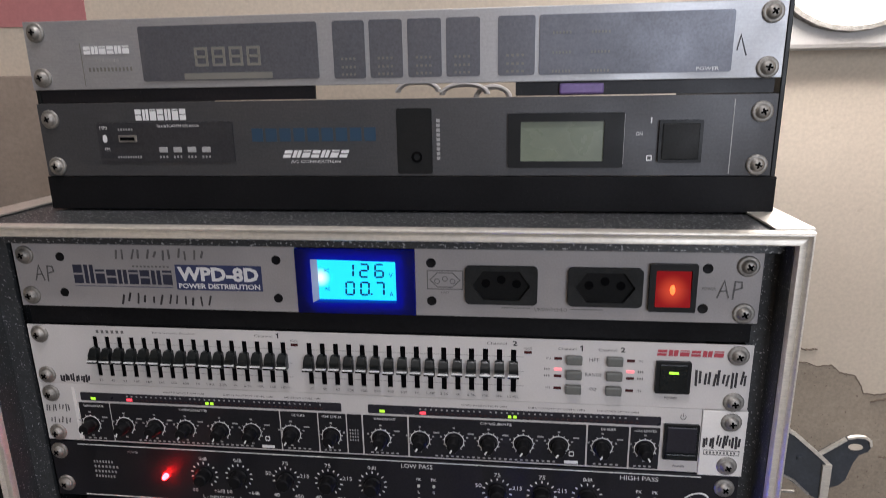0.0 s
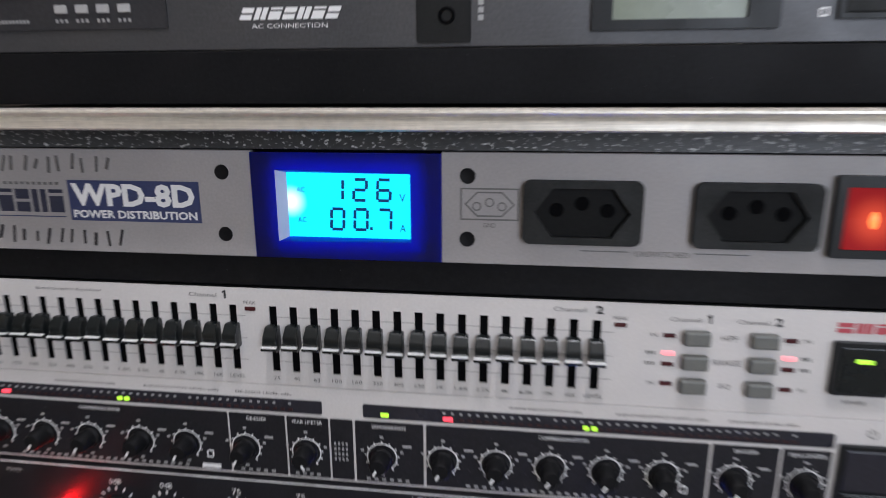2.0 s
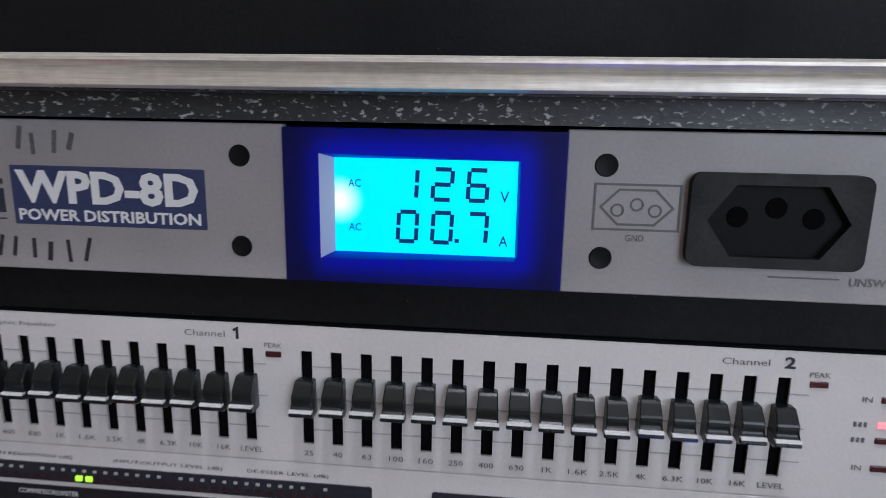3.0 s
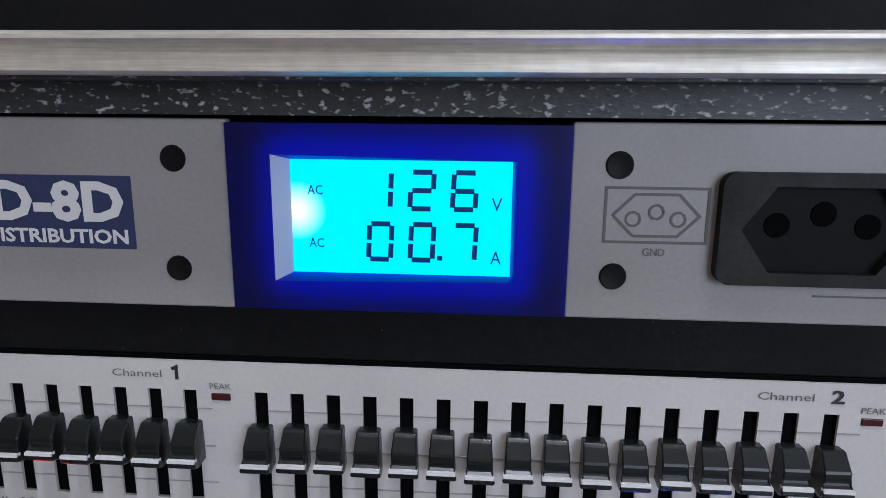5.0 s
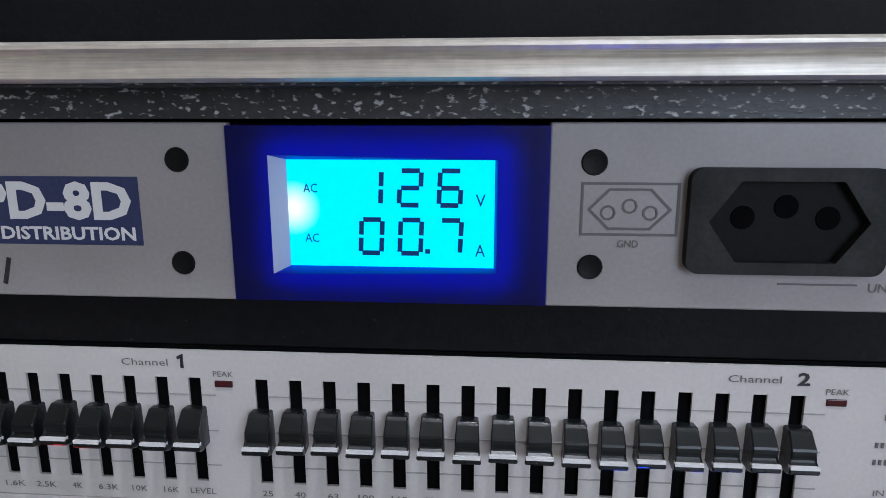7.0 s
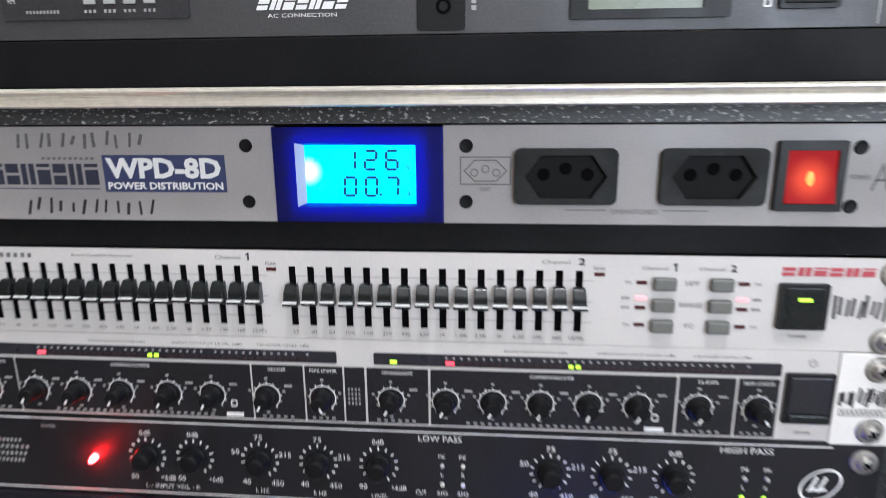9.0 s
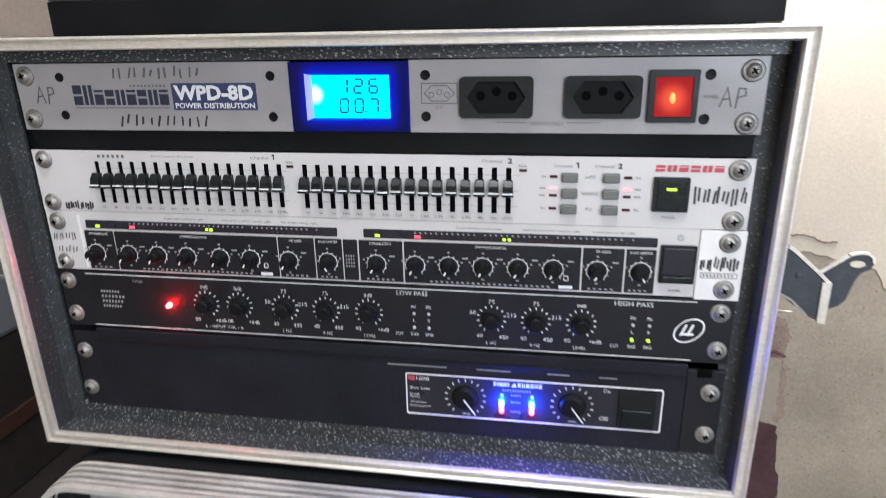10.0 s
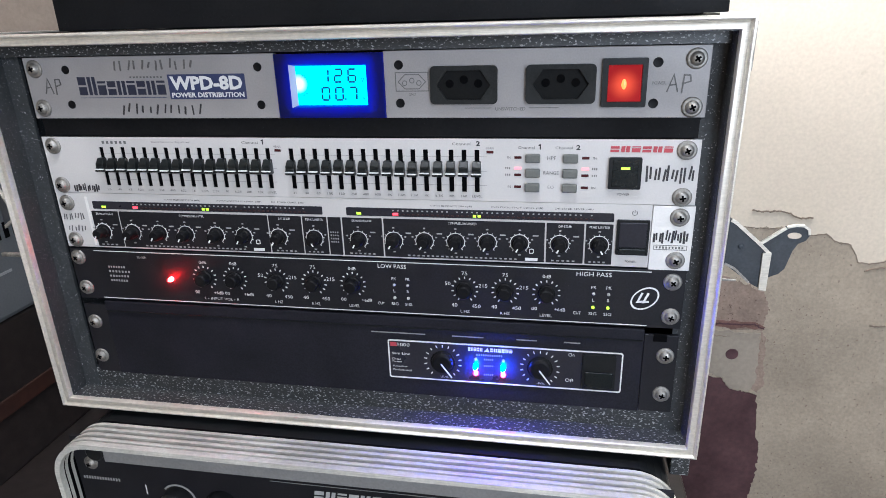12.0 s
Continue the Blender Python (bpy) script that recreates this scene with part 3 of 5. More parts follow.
def outlet(parent, x0, x1, z0, z1):
    """A moulded outlet with a six-sided well and three pin holes."""
    cx, cz = (x0 + x1) / 2, (z0 + z1) / 2
    a, b, c = 0.0178, 0.0094, 0.0112
    rim = rrect(x0, x1, z0, z1, 0.003)
    tips = [(a, 0), (c, b), (-c, b), (-a, 0), (-c, -b), (c, -b), (a, 0)]
    well = [(cx + p[0] + (q[0] - p[0]) * k / 4, cz + p[1] + (q[1] - p[1]) * k / 4) for p, q in zip(tips, tips[1:]) for k in range(4)]
    o = part("outlet", frame_bm(bmesh.new(), rim, well, -0.0030, 0.0006), SOCKET, parent, "black three-pin power outlet")
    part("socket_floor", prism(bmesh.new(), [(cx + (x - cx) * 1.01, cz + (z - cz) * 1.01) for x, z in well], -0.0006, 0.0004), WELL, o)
    # Shallow near-black discs paint in the shade of the pin holes.
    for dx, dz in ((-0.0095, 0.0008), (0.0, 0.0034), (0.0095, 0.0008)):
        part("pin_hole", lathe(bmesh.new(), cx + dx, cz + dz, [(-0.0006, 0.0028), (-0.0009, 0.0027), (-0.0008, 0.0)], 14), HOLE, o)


def power_distributor():
    t = thing("power_distributor", (0, 0.08, 1.1215), "silver-grey power distributor with lit blue meter", "power distributor")
    z0, z1 = 1.1208, 1.1650
    chassis(t, -0.215, 0.215, z0 + 0.001, z1 - 0.001, 0.22, 0.0052)
    part("faceplate", box(PX0, -0.0437, 0, 0.003, z0, z1, bev=0.0004), SILVER, t)
    part("faceplate", box(0.0337, PX1, 0, 0.003, z0, z1, bev=0.0004), SILVER, t)
    # the meter
    m = part("meter_housing", box(-0.0436, 0.0336, 0.0046, 0.0052, z0 + 0.0002, z1 - 0.0002), HOLE, t)
    out = [(-0.0436, z0 + 0.0004), (0.0336, z0 + 0.0004), (0.0336, z1 - 0.0008), (-0.0436, z1 - 0.0008)]
    inn = [(-0.0335, 1.1280), (0.0216, 1.1290), (0.0216, 1.1563), (-0.0335, 1.1573)]
    back = [(-0.0303, 1.1293), (0.0210, 1.1293), (0.0210, 1.1560), (-0.0303, 1.1560)]
    part("bezel", frame_bm(bmesh.new(), out, inn, -0.0012, 0.0004), BEZEL, t, "dark blue bezel, translucent to imitate the display's bloom")
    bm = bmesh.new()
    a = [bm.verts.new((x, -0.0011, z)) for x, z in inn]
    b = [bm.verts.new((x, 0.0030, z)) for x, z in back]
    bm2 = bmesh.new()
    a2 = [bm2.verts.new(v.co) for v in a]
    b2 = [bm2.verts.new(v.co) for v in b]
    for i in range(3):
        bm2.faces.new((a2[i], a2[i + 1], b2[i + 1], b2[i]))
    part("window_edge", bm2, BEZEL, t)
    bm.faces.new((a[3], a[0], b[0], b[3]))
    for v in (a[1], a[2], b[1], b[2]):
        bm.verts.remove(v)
    part("bezel_bevel", bm, BEVEL, t, "bevelled window edge, painted pale as if lit")
    # Reaches behind the bezel, so the imitated bloom shows through it.
    d = part("display", box(-0.0338, 0.0246, 0.0031, 0.0036, 1.1264, 1.1597), LCD, t, "bright cyan-blue lit display")
    segments("126", -0.0122, 1.1450, 0.0052, 0.0084, 0.0098, d, 0.0026)
    segments("00.7", -0.0122, 1.1329, 0.0052, 0.0084, 0.0098, d, 0.0026)
    for body, x, z, h in (("V", 0.0176, 1.1462, 0.0030), ("A", 0.0176, 1.1338, 0.0030), ("AC", -0.0245, 1.1490, 0.0022), ("AC", -0.0245, 1.1365, 0.0022)):
        mid(body, x, z, h, 0.0028, SEGMENT, d, 0.8)
    # holes, outlets, switch
    for x, z in ((-0.2070, 1.1560), (-0.2080, 1.1310), (-0.0565, 1.1560), (-0.0570, 1.1302), (0.0440, 1.1558), (0.0440, 1.1308), (0.2100, 1.1550), (0.2090, 1.1298)):
        part("round_fastener", lathe(bmesh.new(), x, z, [(-0.0001, 0.0031), (-0.0007, 0.0028), (-0.0005, 0.0015), (-0.0004, 0.0)], 16), KNOBBLACK, t, "black round fastener")
    outlet(t, 0.0655, 0.1100, 1.1302, 1.1548)
    outlet(t, 0.1284, 0.1728, 1.1302, 1.1548)
    r = part("rocker_switch", frame_bm(bmesh.new(), rrect(0.1765, 0.2040, 1.1280, 1.1580, 0.0008, 2), rrect(0.1800, 0.2008, 1.1312, 1.1540, 0.0005, 2), -0.0030, 0.0), PLASTIC, t, "red lit rocker switch in a black frame")
    rb = bmesh.new()
    prof = [(-0.0005, 1.1313), (-0.0040, 1.1316), (-0.0022, 1.1428), (-0.0016, 1.1538), (-0.0005, 1.1539)]
    va = [rb.verts.new((0.1802, y, z)) for y, z in prof]
    vb = [rb.verts.new((0.2006, y, z)) for y, z in prof]
    for i in range(len(prof)):
        j = (i + 1) % len(prof)
        rb.faces.new((va[i], va[j], vb[j], vb[i]))
    rb.faces.new(va)
    rb.faces.new(vb[::-1])
    part("rocker", rb, ROCKER_RED, r, "glowing red rocker")
    nb = lathe(bmesh.new(), 0.1900, 1.1418, [(-0.0024, 0.0021), (-0.0031, 0.0014), (-0.0034, 0.0)], 12)
    bmesh.ops.scale(nb, vec=(0.8, 1, 1.7), verts=nb.verts, space=Matrix.Translation((-0.1900, 0, -1.1418)))
    part("neon_lamp", nb, ROCKER_CORE, r, "orange neon glow")
    # printing
    y = -0.0002
    part("logo_box", prism(bmesh.new(), [(-0.1262, 1.1345), (-0.0670, 1.1345), (-0.0670, 1.1518), (-0.1262, 1.1518)], y, 0.0001), NAVY, t, "navy printed box")
    words("WPD-8D", -0.1246, -0.0690, 1.1408, 1.1506, y - 0.0002, PRINT, t, bold=0.04)
    words("POWER DISTRIBUTION", -0.1246, -0.0686, 1.1357, 1.1392, y - 0.0002, PRINT, t, bold=0.03)
    wordmark(t, -0.1990, -0.1275, 1.1378, 1.1508, y, NAVYLOGO, 9, 0.0022, 0.0, 2)
    bars(t, -0.1560, -0.1290, 1.1496, 1.1508, y, GREYINK, 10)
    part("logo_line", box(-0.1990, -0.1290, y, 0.0001, 1.1357, 1.1361), NAVY, t)
    scrawl(t, -0.1690, -0.1030, 1.1540, 1.1630, y, PENCIL, 6)
    scrawl(t, -0.1690, -0.1010, 1.1232, 1.1318, y, MARKER, 6)
    for x, z in ((-0.2275, 1.1390), (0.2165, 1.1368)):
        for ln in ([(0.0, 0.0), (0.0036, 0.0108), (0.0066, 0.0)], [(0.0012, 0.0042), (0.0056, 0.0048)], [(0.0090, -0.0008), (0.0098, 0.0104), (0.0134, 0.0102), (0.0140, 0.0066), (0.0096, 0.0052)]):
            part("marker_stroke", stroke(bmesh.new(), [(x + a, z + b) for a, b in ln], 0.0009, y - 0.0001, y + 0.0001), PENCIL, t)
    ic = frame_bm(bmesh.new(), [(0.0412, 1.1385), (0.0640, 1.1385), (0.0640, 1.1512), (0.0412, 1.1512)], [(0.0418, 1.1391), (0.0634, 1.1391), (0.0634, 1.1506), (0.0418, 1.1506)], y, 0.0001)
    hx = [(0.0432, 1.1448), (0.0478, 1.1495), (0.0574, 1.1495), (0.0620, 1.1448), (0.0574, 1.1402), (0.0478, 1.1402)]
    stroke(ic, hx + hx[:1], 0.0006, y, 0.0001)
    for x, z in ((0.0476, 1.1440), (0.0526, 1.1456), (0.0574, 1.1440)):
        stroke(ic, [(x + 0.0016 * math.cos(a * 0.7), z + 0.0016 * math.sin(a * 0.7)) for a in range(10)], 0.0005, y, 0.0001)
    part("socket_symbol", ic, GREYINK, t, "printed outlet symbol")
    mid("GND", 0.0526, 1.1366, 0.0018, y, GREYINK, t, 0.9)
    mid("UNSWITCHED", 0.1185, 1.1268, 0.0022, y, GREYINK, t, 0.9)
    for xa, xb in ((0.0880, 0.1060), (0.1305, 0.1500)):
        part("bracket_line", box(xa, xb, y, 0.0001, 1.1272, 1.1276), GREYINK, t)
    mid("POWER", 0.2115, 1.1425, 0.0020, y, GREYINK, t, 0.8)
    screws(t, [(0.2326, 1.1570), (0.2326, 1.1275), (-0.2326, 1.1570), (-0.2326, 1.1285)])
    return t


power_distributor()

blank = thing("blank_panel", (0, 0.01, 1.1075), "narrow black blank panel between two units", "blank panel")
part("plate", box(PX0 + 0.002, PX1 - 0.002, 0.0030, 0.0050, 1.1072, 1.1206, bev=0.0004), PLINTH, blank)
part("lip", box(PX0 + 0.002, PX1 - 0.002, 0.0018, 0.0030, 1.1190, 1.1206), PLINTH, blank)


# ---- graphic equalizer ----
def slider_cap(x, z):
    """A fader cap with a waisted grip, about (x, z)."""
    bm = bmesh.new()
    prof = [(a * 0.74, b * 0.84, c) for a, b, c in [(0.0012, 0.0064, 0.0027), (-0.0036, 0.0067, 0.0028), (-0.0046, 0.0060, 0.0029), (-0.0080, 0.0021, 0.0031), (-0.0082, 0.0002, 0.0031), (-0.0074, -0.0014, 0.0030),
            (-0.0097, -0.0030, 0.0036), (-0.0100, -0.0046, 0.0037), (-0.0062, -0.0060, 0.0035), (0.0012, -0.0064, 0.0029)]]
    a = [bm.verts.new((x - w, y, z + dz)) for y, dz, w in prof]
    b = [bm.verts.new((x + w, y, z + dz)) for y, dz, w in prof]
    n = len(prof)
    for i in range(n):
        j = (i + 1) % n
        bm.faces.new((a[i], a[j], b[j], b[i]))
    bm.faces.new(a)
    bm.faces.new(b[::-1])
    bmesh.ops.bevel(bm, geom=list(bm.edges), offset=0.00035, segments=1, affect="EDGES")
    return bm


def graphic_equalizer():
    t = thing("graphic_equalizer", (0, 0.08, 1.0630), "pale grey two-channel graphic equalizer with black sliders", "equalizer")
    z0, z1, s0, s1 = 1.0630, 1.1068, 1.0693, 1.0992
    xs = [-0.1920 + 0.0090 * i for i in range(16)] + [-0.0390 + 0.0090 * i for i in range(16)]
    chassis(t, -0.215, 0.215, z0 + 0.001, z1 - 0.001, 0.24, 0.0062)
    # The slots' inner shade is painted on as a near-black plate behind them.
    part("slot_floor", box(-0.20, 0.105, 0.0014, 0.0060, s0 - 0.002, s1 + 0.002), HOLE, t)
    hw = 0.0017
    cuts = [PX0] + [c for x in xs for c in (x - hw, x + hw)] + [PX1]
    levels = [z0, s0, s1, z1]
    bm = bmesh.new()
    grid = [[bm.verts.new((x, 0.0008, z)) for z in levels] for x in cuts]
    for i in range(len(cuts) - 1):
        for k in range(3):
            if not (k == 1 and i % 2 == 1):
                bm.faces.new((grid[i][k], grid[i + 1][k], grid[i + 1][k + 1], grid[i][k + 1]))
    ex = bmesh.ops.extrude_face_region(bm, geom=list(bm.faces))
    bmesh.ops.translate(bm, vec=(0, -0.0008, 0), verts=[e for e in ex["geom"] if isinstance(e, bmesh.types.BMVert)])
    part("faceplate", bm, PALE, t)
    for z in (1.0945, 1.0843, 1.0742):
        ln = bmesh.new()
        for a, b in zip(xs, xs[1:]):
            if b - a < 0.012:
                bx(ln, a + hw, b - hw, -0.0002, 0.0001, z - 0.00015, z + 0.00015)
        bx(ln, xs[-1] + hw, xs[-1] + hw + 0.005, -0.0002, 0.0001, z - 0.00015, z + 0.00015)
        bx(ln, xs[15] + hw, xs[15] + hw + 0.004, -0.0002, 0.0001, z - 0.00015, z + 0.00015)
        tagged(part("scale_line", ln, LINEINK, t), kind="stuff")
    rnd = random.Random(3)
    first = part("slider_cap", slider_cap(xs[0], 1.0858), CAP, t, "black slider cap with a white line")
    part("white_line", box(xs[0] - 0.0034, xs[0] + 0.0034, -0.0073, -0.0058, 1.0858 - 0.0027, 1.0858 - 0.0019), PRINT, first)
    for x in xs[1:]:
        again(first, x - xs[0], 0, rnd.uniform(-0.0005, 0.0005))
    labels = ["25", "40", "63", "100", "160", "250", "400", "630", "1K", "1.6K", "2.5K", "4K", "6.3K", "10K", "16K", "LEVEL"]
    y = -0.0002
    for i, x in enumerate(xs):
        mid(labels[i % 16], x, 1.0663, 0.0017, y, GREYINK, t, 0.85)
    mid("Channel", -0.0700, 1.1033, 0.0019, y, GREYINK, t, 0.95)
    part("lettering", stroke(bmesh.new(), [(-0.0611, 1.1046), (-0.0599, 1.1052), (-0.0599, 1.1019)], 0.0008, y, 0.0001), INK, t)
    mid("Channel", 0.0852, 1.1033, 0.0019, y, GREYINK, t, 0.95)
    words("2", 0.0953, 0.0983, 1.1019, 1.1053, y, INK, t, bold=0.03)
    bars(t, -0.1900, -0.1680, 1.1018, 1.1040, y, GREYINK, 6, "model_mark")
    mid("Band Graphic Equalizer", -0.1330, 1.1032, 0.0016, y, GREYINK, t, 0.9)
    for x in (-0.0490, 0.1050):
        mid("PEAK", x, 1.1005, 0.0015, y, GREYINK, t, 0.9)
        part("peak_lamp", box(x - 0.0024, x + 0.0024, -0.0004, 0.0005, 1.0968, 1.0986, bev=0.0002), LED_OFF, t, "dark red peak lamp")
    for x, s in ((0.1340, -1), (0.1590, 1)):
        mid("Channel", x - 0.0045, 1.1010, 0.0018, y, GREYINK, t, 0.9)
        if s < 0:
            part("lettering", stroke(bmesh.new(), [(x + 0.0036, 1.1024), (x + 0.0048, 1.1030), (x + 0.0048, 1.0997)], 0.0008, y, 0.0001), INK, t)
        else:
            words("2", x + 0.0035, x + 0.0062, 1.0997, 1.1031, y, INK, t, bold=0.03)
        for z in (1.0940, 1.0838, 1.0737):
            part("push_button", box(x - 0.0050, x + 0.0050, -0.0035, 0.0, z - 0.0030, z + 0.0030, bev=0.0009), BUTTON, t, "grey-green push button")
        lx = x + s * 0.0100
        for z, mat in ((1.0942, LED_OFF), (1.0868, LED_PINK), (1.0822, LED_OFF), (1.0738, LED_OFF)):
            part("indicator", box(lx - 0.0024, lx + 0.0024, -0.0005, 0.0005, z - 0.0009, z + 0.0009, bev=0.0002), mat, t, "lit pink-red lamp" if mat is LED_PINK else "dark red lamp")
        for z in (1.0942, 1.0738):
            mid("IN", x + s * 0.0160, z, 0.0016, y, GREYINK, t, 0.8)
        for z in (1.0868, 1.0822):
            bars(t, x + s * 0.0165 - 0.002, x + s * 0.0165 + 0.002, z - 0.0007, z + 0.0007, y, GREYINK, 3)
    for body, z in (("HPF", 1.0940), ("RANGE", 1.0838), ("EQ", 1.0737)):
        mid(body, 0.1465, z, 0.0024, y, GREYINK, t, 0.85)
    r = part("power_switch", prism(bmesh.new(), rrect(0.1842, 0.2052, 1.0738, 1.0952, 0.0008, 2), -0.0026, 0.0), PLASTIC, t, "black power rocker with a green lamp")
    part("power_lamp", box(0.1918, 0.1978, -0.0032, -0.0024, 1.0872, 1.0890, bev=0.0003), LED_GREEN, r, "lit green lamp")
    part("rocker", box(0.1865, 0.2030, -0.0030, -0.0024, 1.0755, 1.0935, bev=0.0004), CAP, r)
    mid("POWER", 0.1948, 1.0698, 0.0018, y, GREYINK, t, 0.9)
    wordmark(t, 0.1845, 0.2250, 1.0984, 1.1024, y, REDINK, 6, 0.0010, 0.0004, 0, "red_logo_shape")
    scrawl(t, 0.2080, 0.2400, 1.0775, 1.0905, y, MARKER, 6)
    scrawl(t, -0.2230, -0.2000, 1.0638, 1.0705, y, MARKER, 6)
    screws(t, [(0.2326, 1.1000), (0.2326, 1.0685), (-0.2326, 1.1000), (-0.2326, 1.0690)])


graphic_equalizer()


# ---- compressor ----
KNOB, KNOB_LINE = knob_meshes(0.0052, 0.0085, -150)
KNOB2, KNOB2_LINE = knob_meshes(0.0052, 0.0085, 150)
KNOB_SCALE = dial_marks(0.0066, 0.0078, 11, 0.0005, 0.00045)


def compressor():
    t = thing("compressor", (0, 0.08, 1.0175), "pale compressor unit with rows of small knobs", "compressor")
    z0, z1 = 1.0172, 1.0627
    chassis(t, -0.215, 0.215, z0 + 0.001, z1 - 0.001, 0.24)
    part("faceplate", box(PX0, 0.2148, 0, 0.003, z0, z1, bev=0.0003), PALE, t)
    part("end_plate", box(0.2152, PX1 + 0.001, -0.0004, 0.003, z0 - 0.0012, z1 - 0.0004, bev=0.0003), WHITE, t, "white end plate")
    part("white_strip", box(-0.2160, -0.2140, -0.0006, 0.0, z0 + 0.002, z1 - 0.003), WHITE, t)
    for x0, x1 in ((-0.2100, -0.0195), (-0.0010, 0.1900)):
        m = part("meter_strip", prism(bmesh.new(), rrect(x0, x1, 1.0500, 1.0562, 0.0008, 3), -0.0005, 0.0), WINDOW, t, "dark meter strip with small lamps")
        bm = bmesh.new()
        for i in range(40):
            x = x0 + 0.035 + i * 0.0036
            if i % 13 < 12:
                bx(bm, x, x + 0.0012, -0.0007, -0.0004, 1.0540, 1.0549)
        tagged(part("meter_printing", bm, DIMPRINT, m), kind="stuff")
        one = part("unlit_lamp", box(x0 + 0.035, x0 + 0.0368, -0.0008, -0.0004, 1.0512, 1.0522), LED_DARK, m)
        for i in range(1, 40):
            again(one, i * 0.0036)
        for dx, w, mat in ((0.0080, 0.0034, LED_GREEN), (0.0352, 0.0042, LED_SMALL_RED), (0.0938, 0.0022, LED_GREEN), (0.0972, 0.0022, LED_GREEN)):
            part("meter_lamp", box(x0 + dx, x0 + dx + w, -0.0010, -0.0004, 1.0510, 1.0527), mat, m, "lit meter lamp")
        for body, dx, w in (("GAIN REDUCTION (dB)", 0.078, 0.030), ("INPUT/OUTPUT LEVEL (dB)", 0.125, 0.036), ("DE-ESSER LEVEL (dB)", 0.164, 0.026)):
            words(body, x0 + dx - w / 2, x0 + dx + w / 2, 1.0578, 1.0593, -0.0002, INK, t)
    y = -0.0008
    cells = ((-0.2125, -0.1895, "EXPANDER/GATE"), (-0.1885, -0.0640, "COMPRESSOR/LIMITER"), (-0.0630, -0.0370, "DE-ESSER"), (-0.0360, -0.0170, "PEAK LIMITER"),
             (-0.0160, -0.0060, ""), (-0.0048, 0.0255, "EXPANDER/GATE"), (0.0267, 0.1435, "COMPRESSOR/LIMITER"), (0.1447, 0.1705, "DE-ESSER"), (0.1717, 0.1900, "PEAK LIMITER"))
    for x0, x1, body in cells:
        c = part("control_field", prism(bmesh.new(), rrect(x0, x1, 1.0186, 1.0482, 0.0005, 2), -0.0005, 0.0), BLACK, t, "black control field")
        if body:
            w = min(0.00115 * len(body), (x1 - x0) * 0.86)
            words(body, (x0 + x1) / 2 - w / 2, (x0 + x1) / 2 + w / 2, 1.0452, 1.0469, y, PRINT, c)
            w = (x1 - x0) * 0.7
            bars(c, (x0 + x1 - w) / 2, (x0 + x1 + w) / 2, 1.0198, 1.0208, y, DIMPRINT, max(4, int(w / 0.0035)))
        else:
            for z in (1.034, 1.0365, 1.0315, 1.029):
                bars(c, x0 + 0.0015, x1 - 0.0015, z - 0.0006, z + 0.0006, y, DIMPRINT, 4)
    spots = (-0.2050, -0.1790, -0.1560, -0.1330, -0.1075, -0.0845, -0.0560, -0.0275, 0.0070, 0.0340, 0.0570, 0.0800, 0.1030, 0.1260, 0.1540, 0.1810)
    for i, x in enumerate(spots):
        z = 1.0312 + 0.0018 * max(0.0, x) / 0.18
        last = i in (7, 15)
        at = Vector((x, -0.0005, z)) - origin(t)
        put("dial_scale", KNOB_SCALE, None, t, "", at)
        k = put("knob", KNOB2 if last else KNOB, None, t, "small black knob", at)
        put("pointer", KNOB2_LINE if last else KNOB_LINE, None, k)
        o = origin(t)
        for dx, dz, w in ((-0.0088, 0.0030, 0.0014), (0.0088, 0.0030, 0.0014), (0.0, 0.0098, 0.0016), (0.0, -0.0088, 0.0018), (0.0112, 0.0060, 0.0040)):
            if abs(dx) < 0.01 or (i not in (7, 15)):
                part("dial_number", box(x + dx - w / 2, x + dx + w / 2, y, y + 0.0002, z + dz - 0.0005, z + dz + 0.0005), DIMPRINT, t)
    for x in (-0.0735, 0.1345):
        part("small_button", frame_bm(bmesh.new(), rrect(x - 0.0016, x + 0.0016, 1.0250, 1.0285, 0.0006, 2), rrect(x - 0.0012, x + 0.0012, 1.0254, 1.0281, 0.0004, 2), -0.0010, -0.0004), PRINT, t)
        part("printed_tag", box(x - 0.0045, x + 0.0045, y, y + 0.0002, 1.0194, 1.0216), PRINT, t)
    r = part("power_switch", prism(bmesh.new(), rrect(0.1922, 0.2138, 1.0268, 1.0520, 0.0006, 2), -0.0020, 0.0), PLASTIC, t, "black power rocker")
    part("rocker", box(0.1938, 0.2122, -0.0028, -0.0018, 1.0325, 1.0505, bev=0.0005), WINDOW, r)
    part("rocker_foot", box(0.1938, 0.2122, -0.0036, -0.0018, 1.0282, 1.0318, bev=0.0005), CAP, r)
    mid("POWER", 0.2030, 1.0213, 0.0016, -0.0002, INK, t, 0.9)
    ring = bmesh.new()
    stroke(ring, [(0.2035 + 0.0017 * math.sin(a), 1.0568 + 0.0017 * math.cos(a)) for a in [0.6 + 0.5 * i for i in range(11)]], 0.0004, -0.0002, 0.0001)
    stroke(ring, [(0.2035, 1.0568), (0.2035, 1.0590)], 0.0004, -0.0002, 0.0001)
    part("power_symbol", ring, GREYINK, t)
    scrawl(t, 0.2165, 0.2400, 1.0355, 1.0455, -0.0006, MARKER, 6)
    fr = frame_bm(bmesh.new(), [(0.2175, 1.0310), (0.2395, 1.0310), (0.2395, 1.0345), (0.2175, 1.0345)], [(0.2179, 1.0314), (0.2391, 1.0314), (0.2391, 1.0341), (0.2179, 1.0341)], -0.0006, -0.0003)
    part("printed_frame", fr, GREYINK, t)
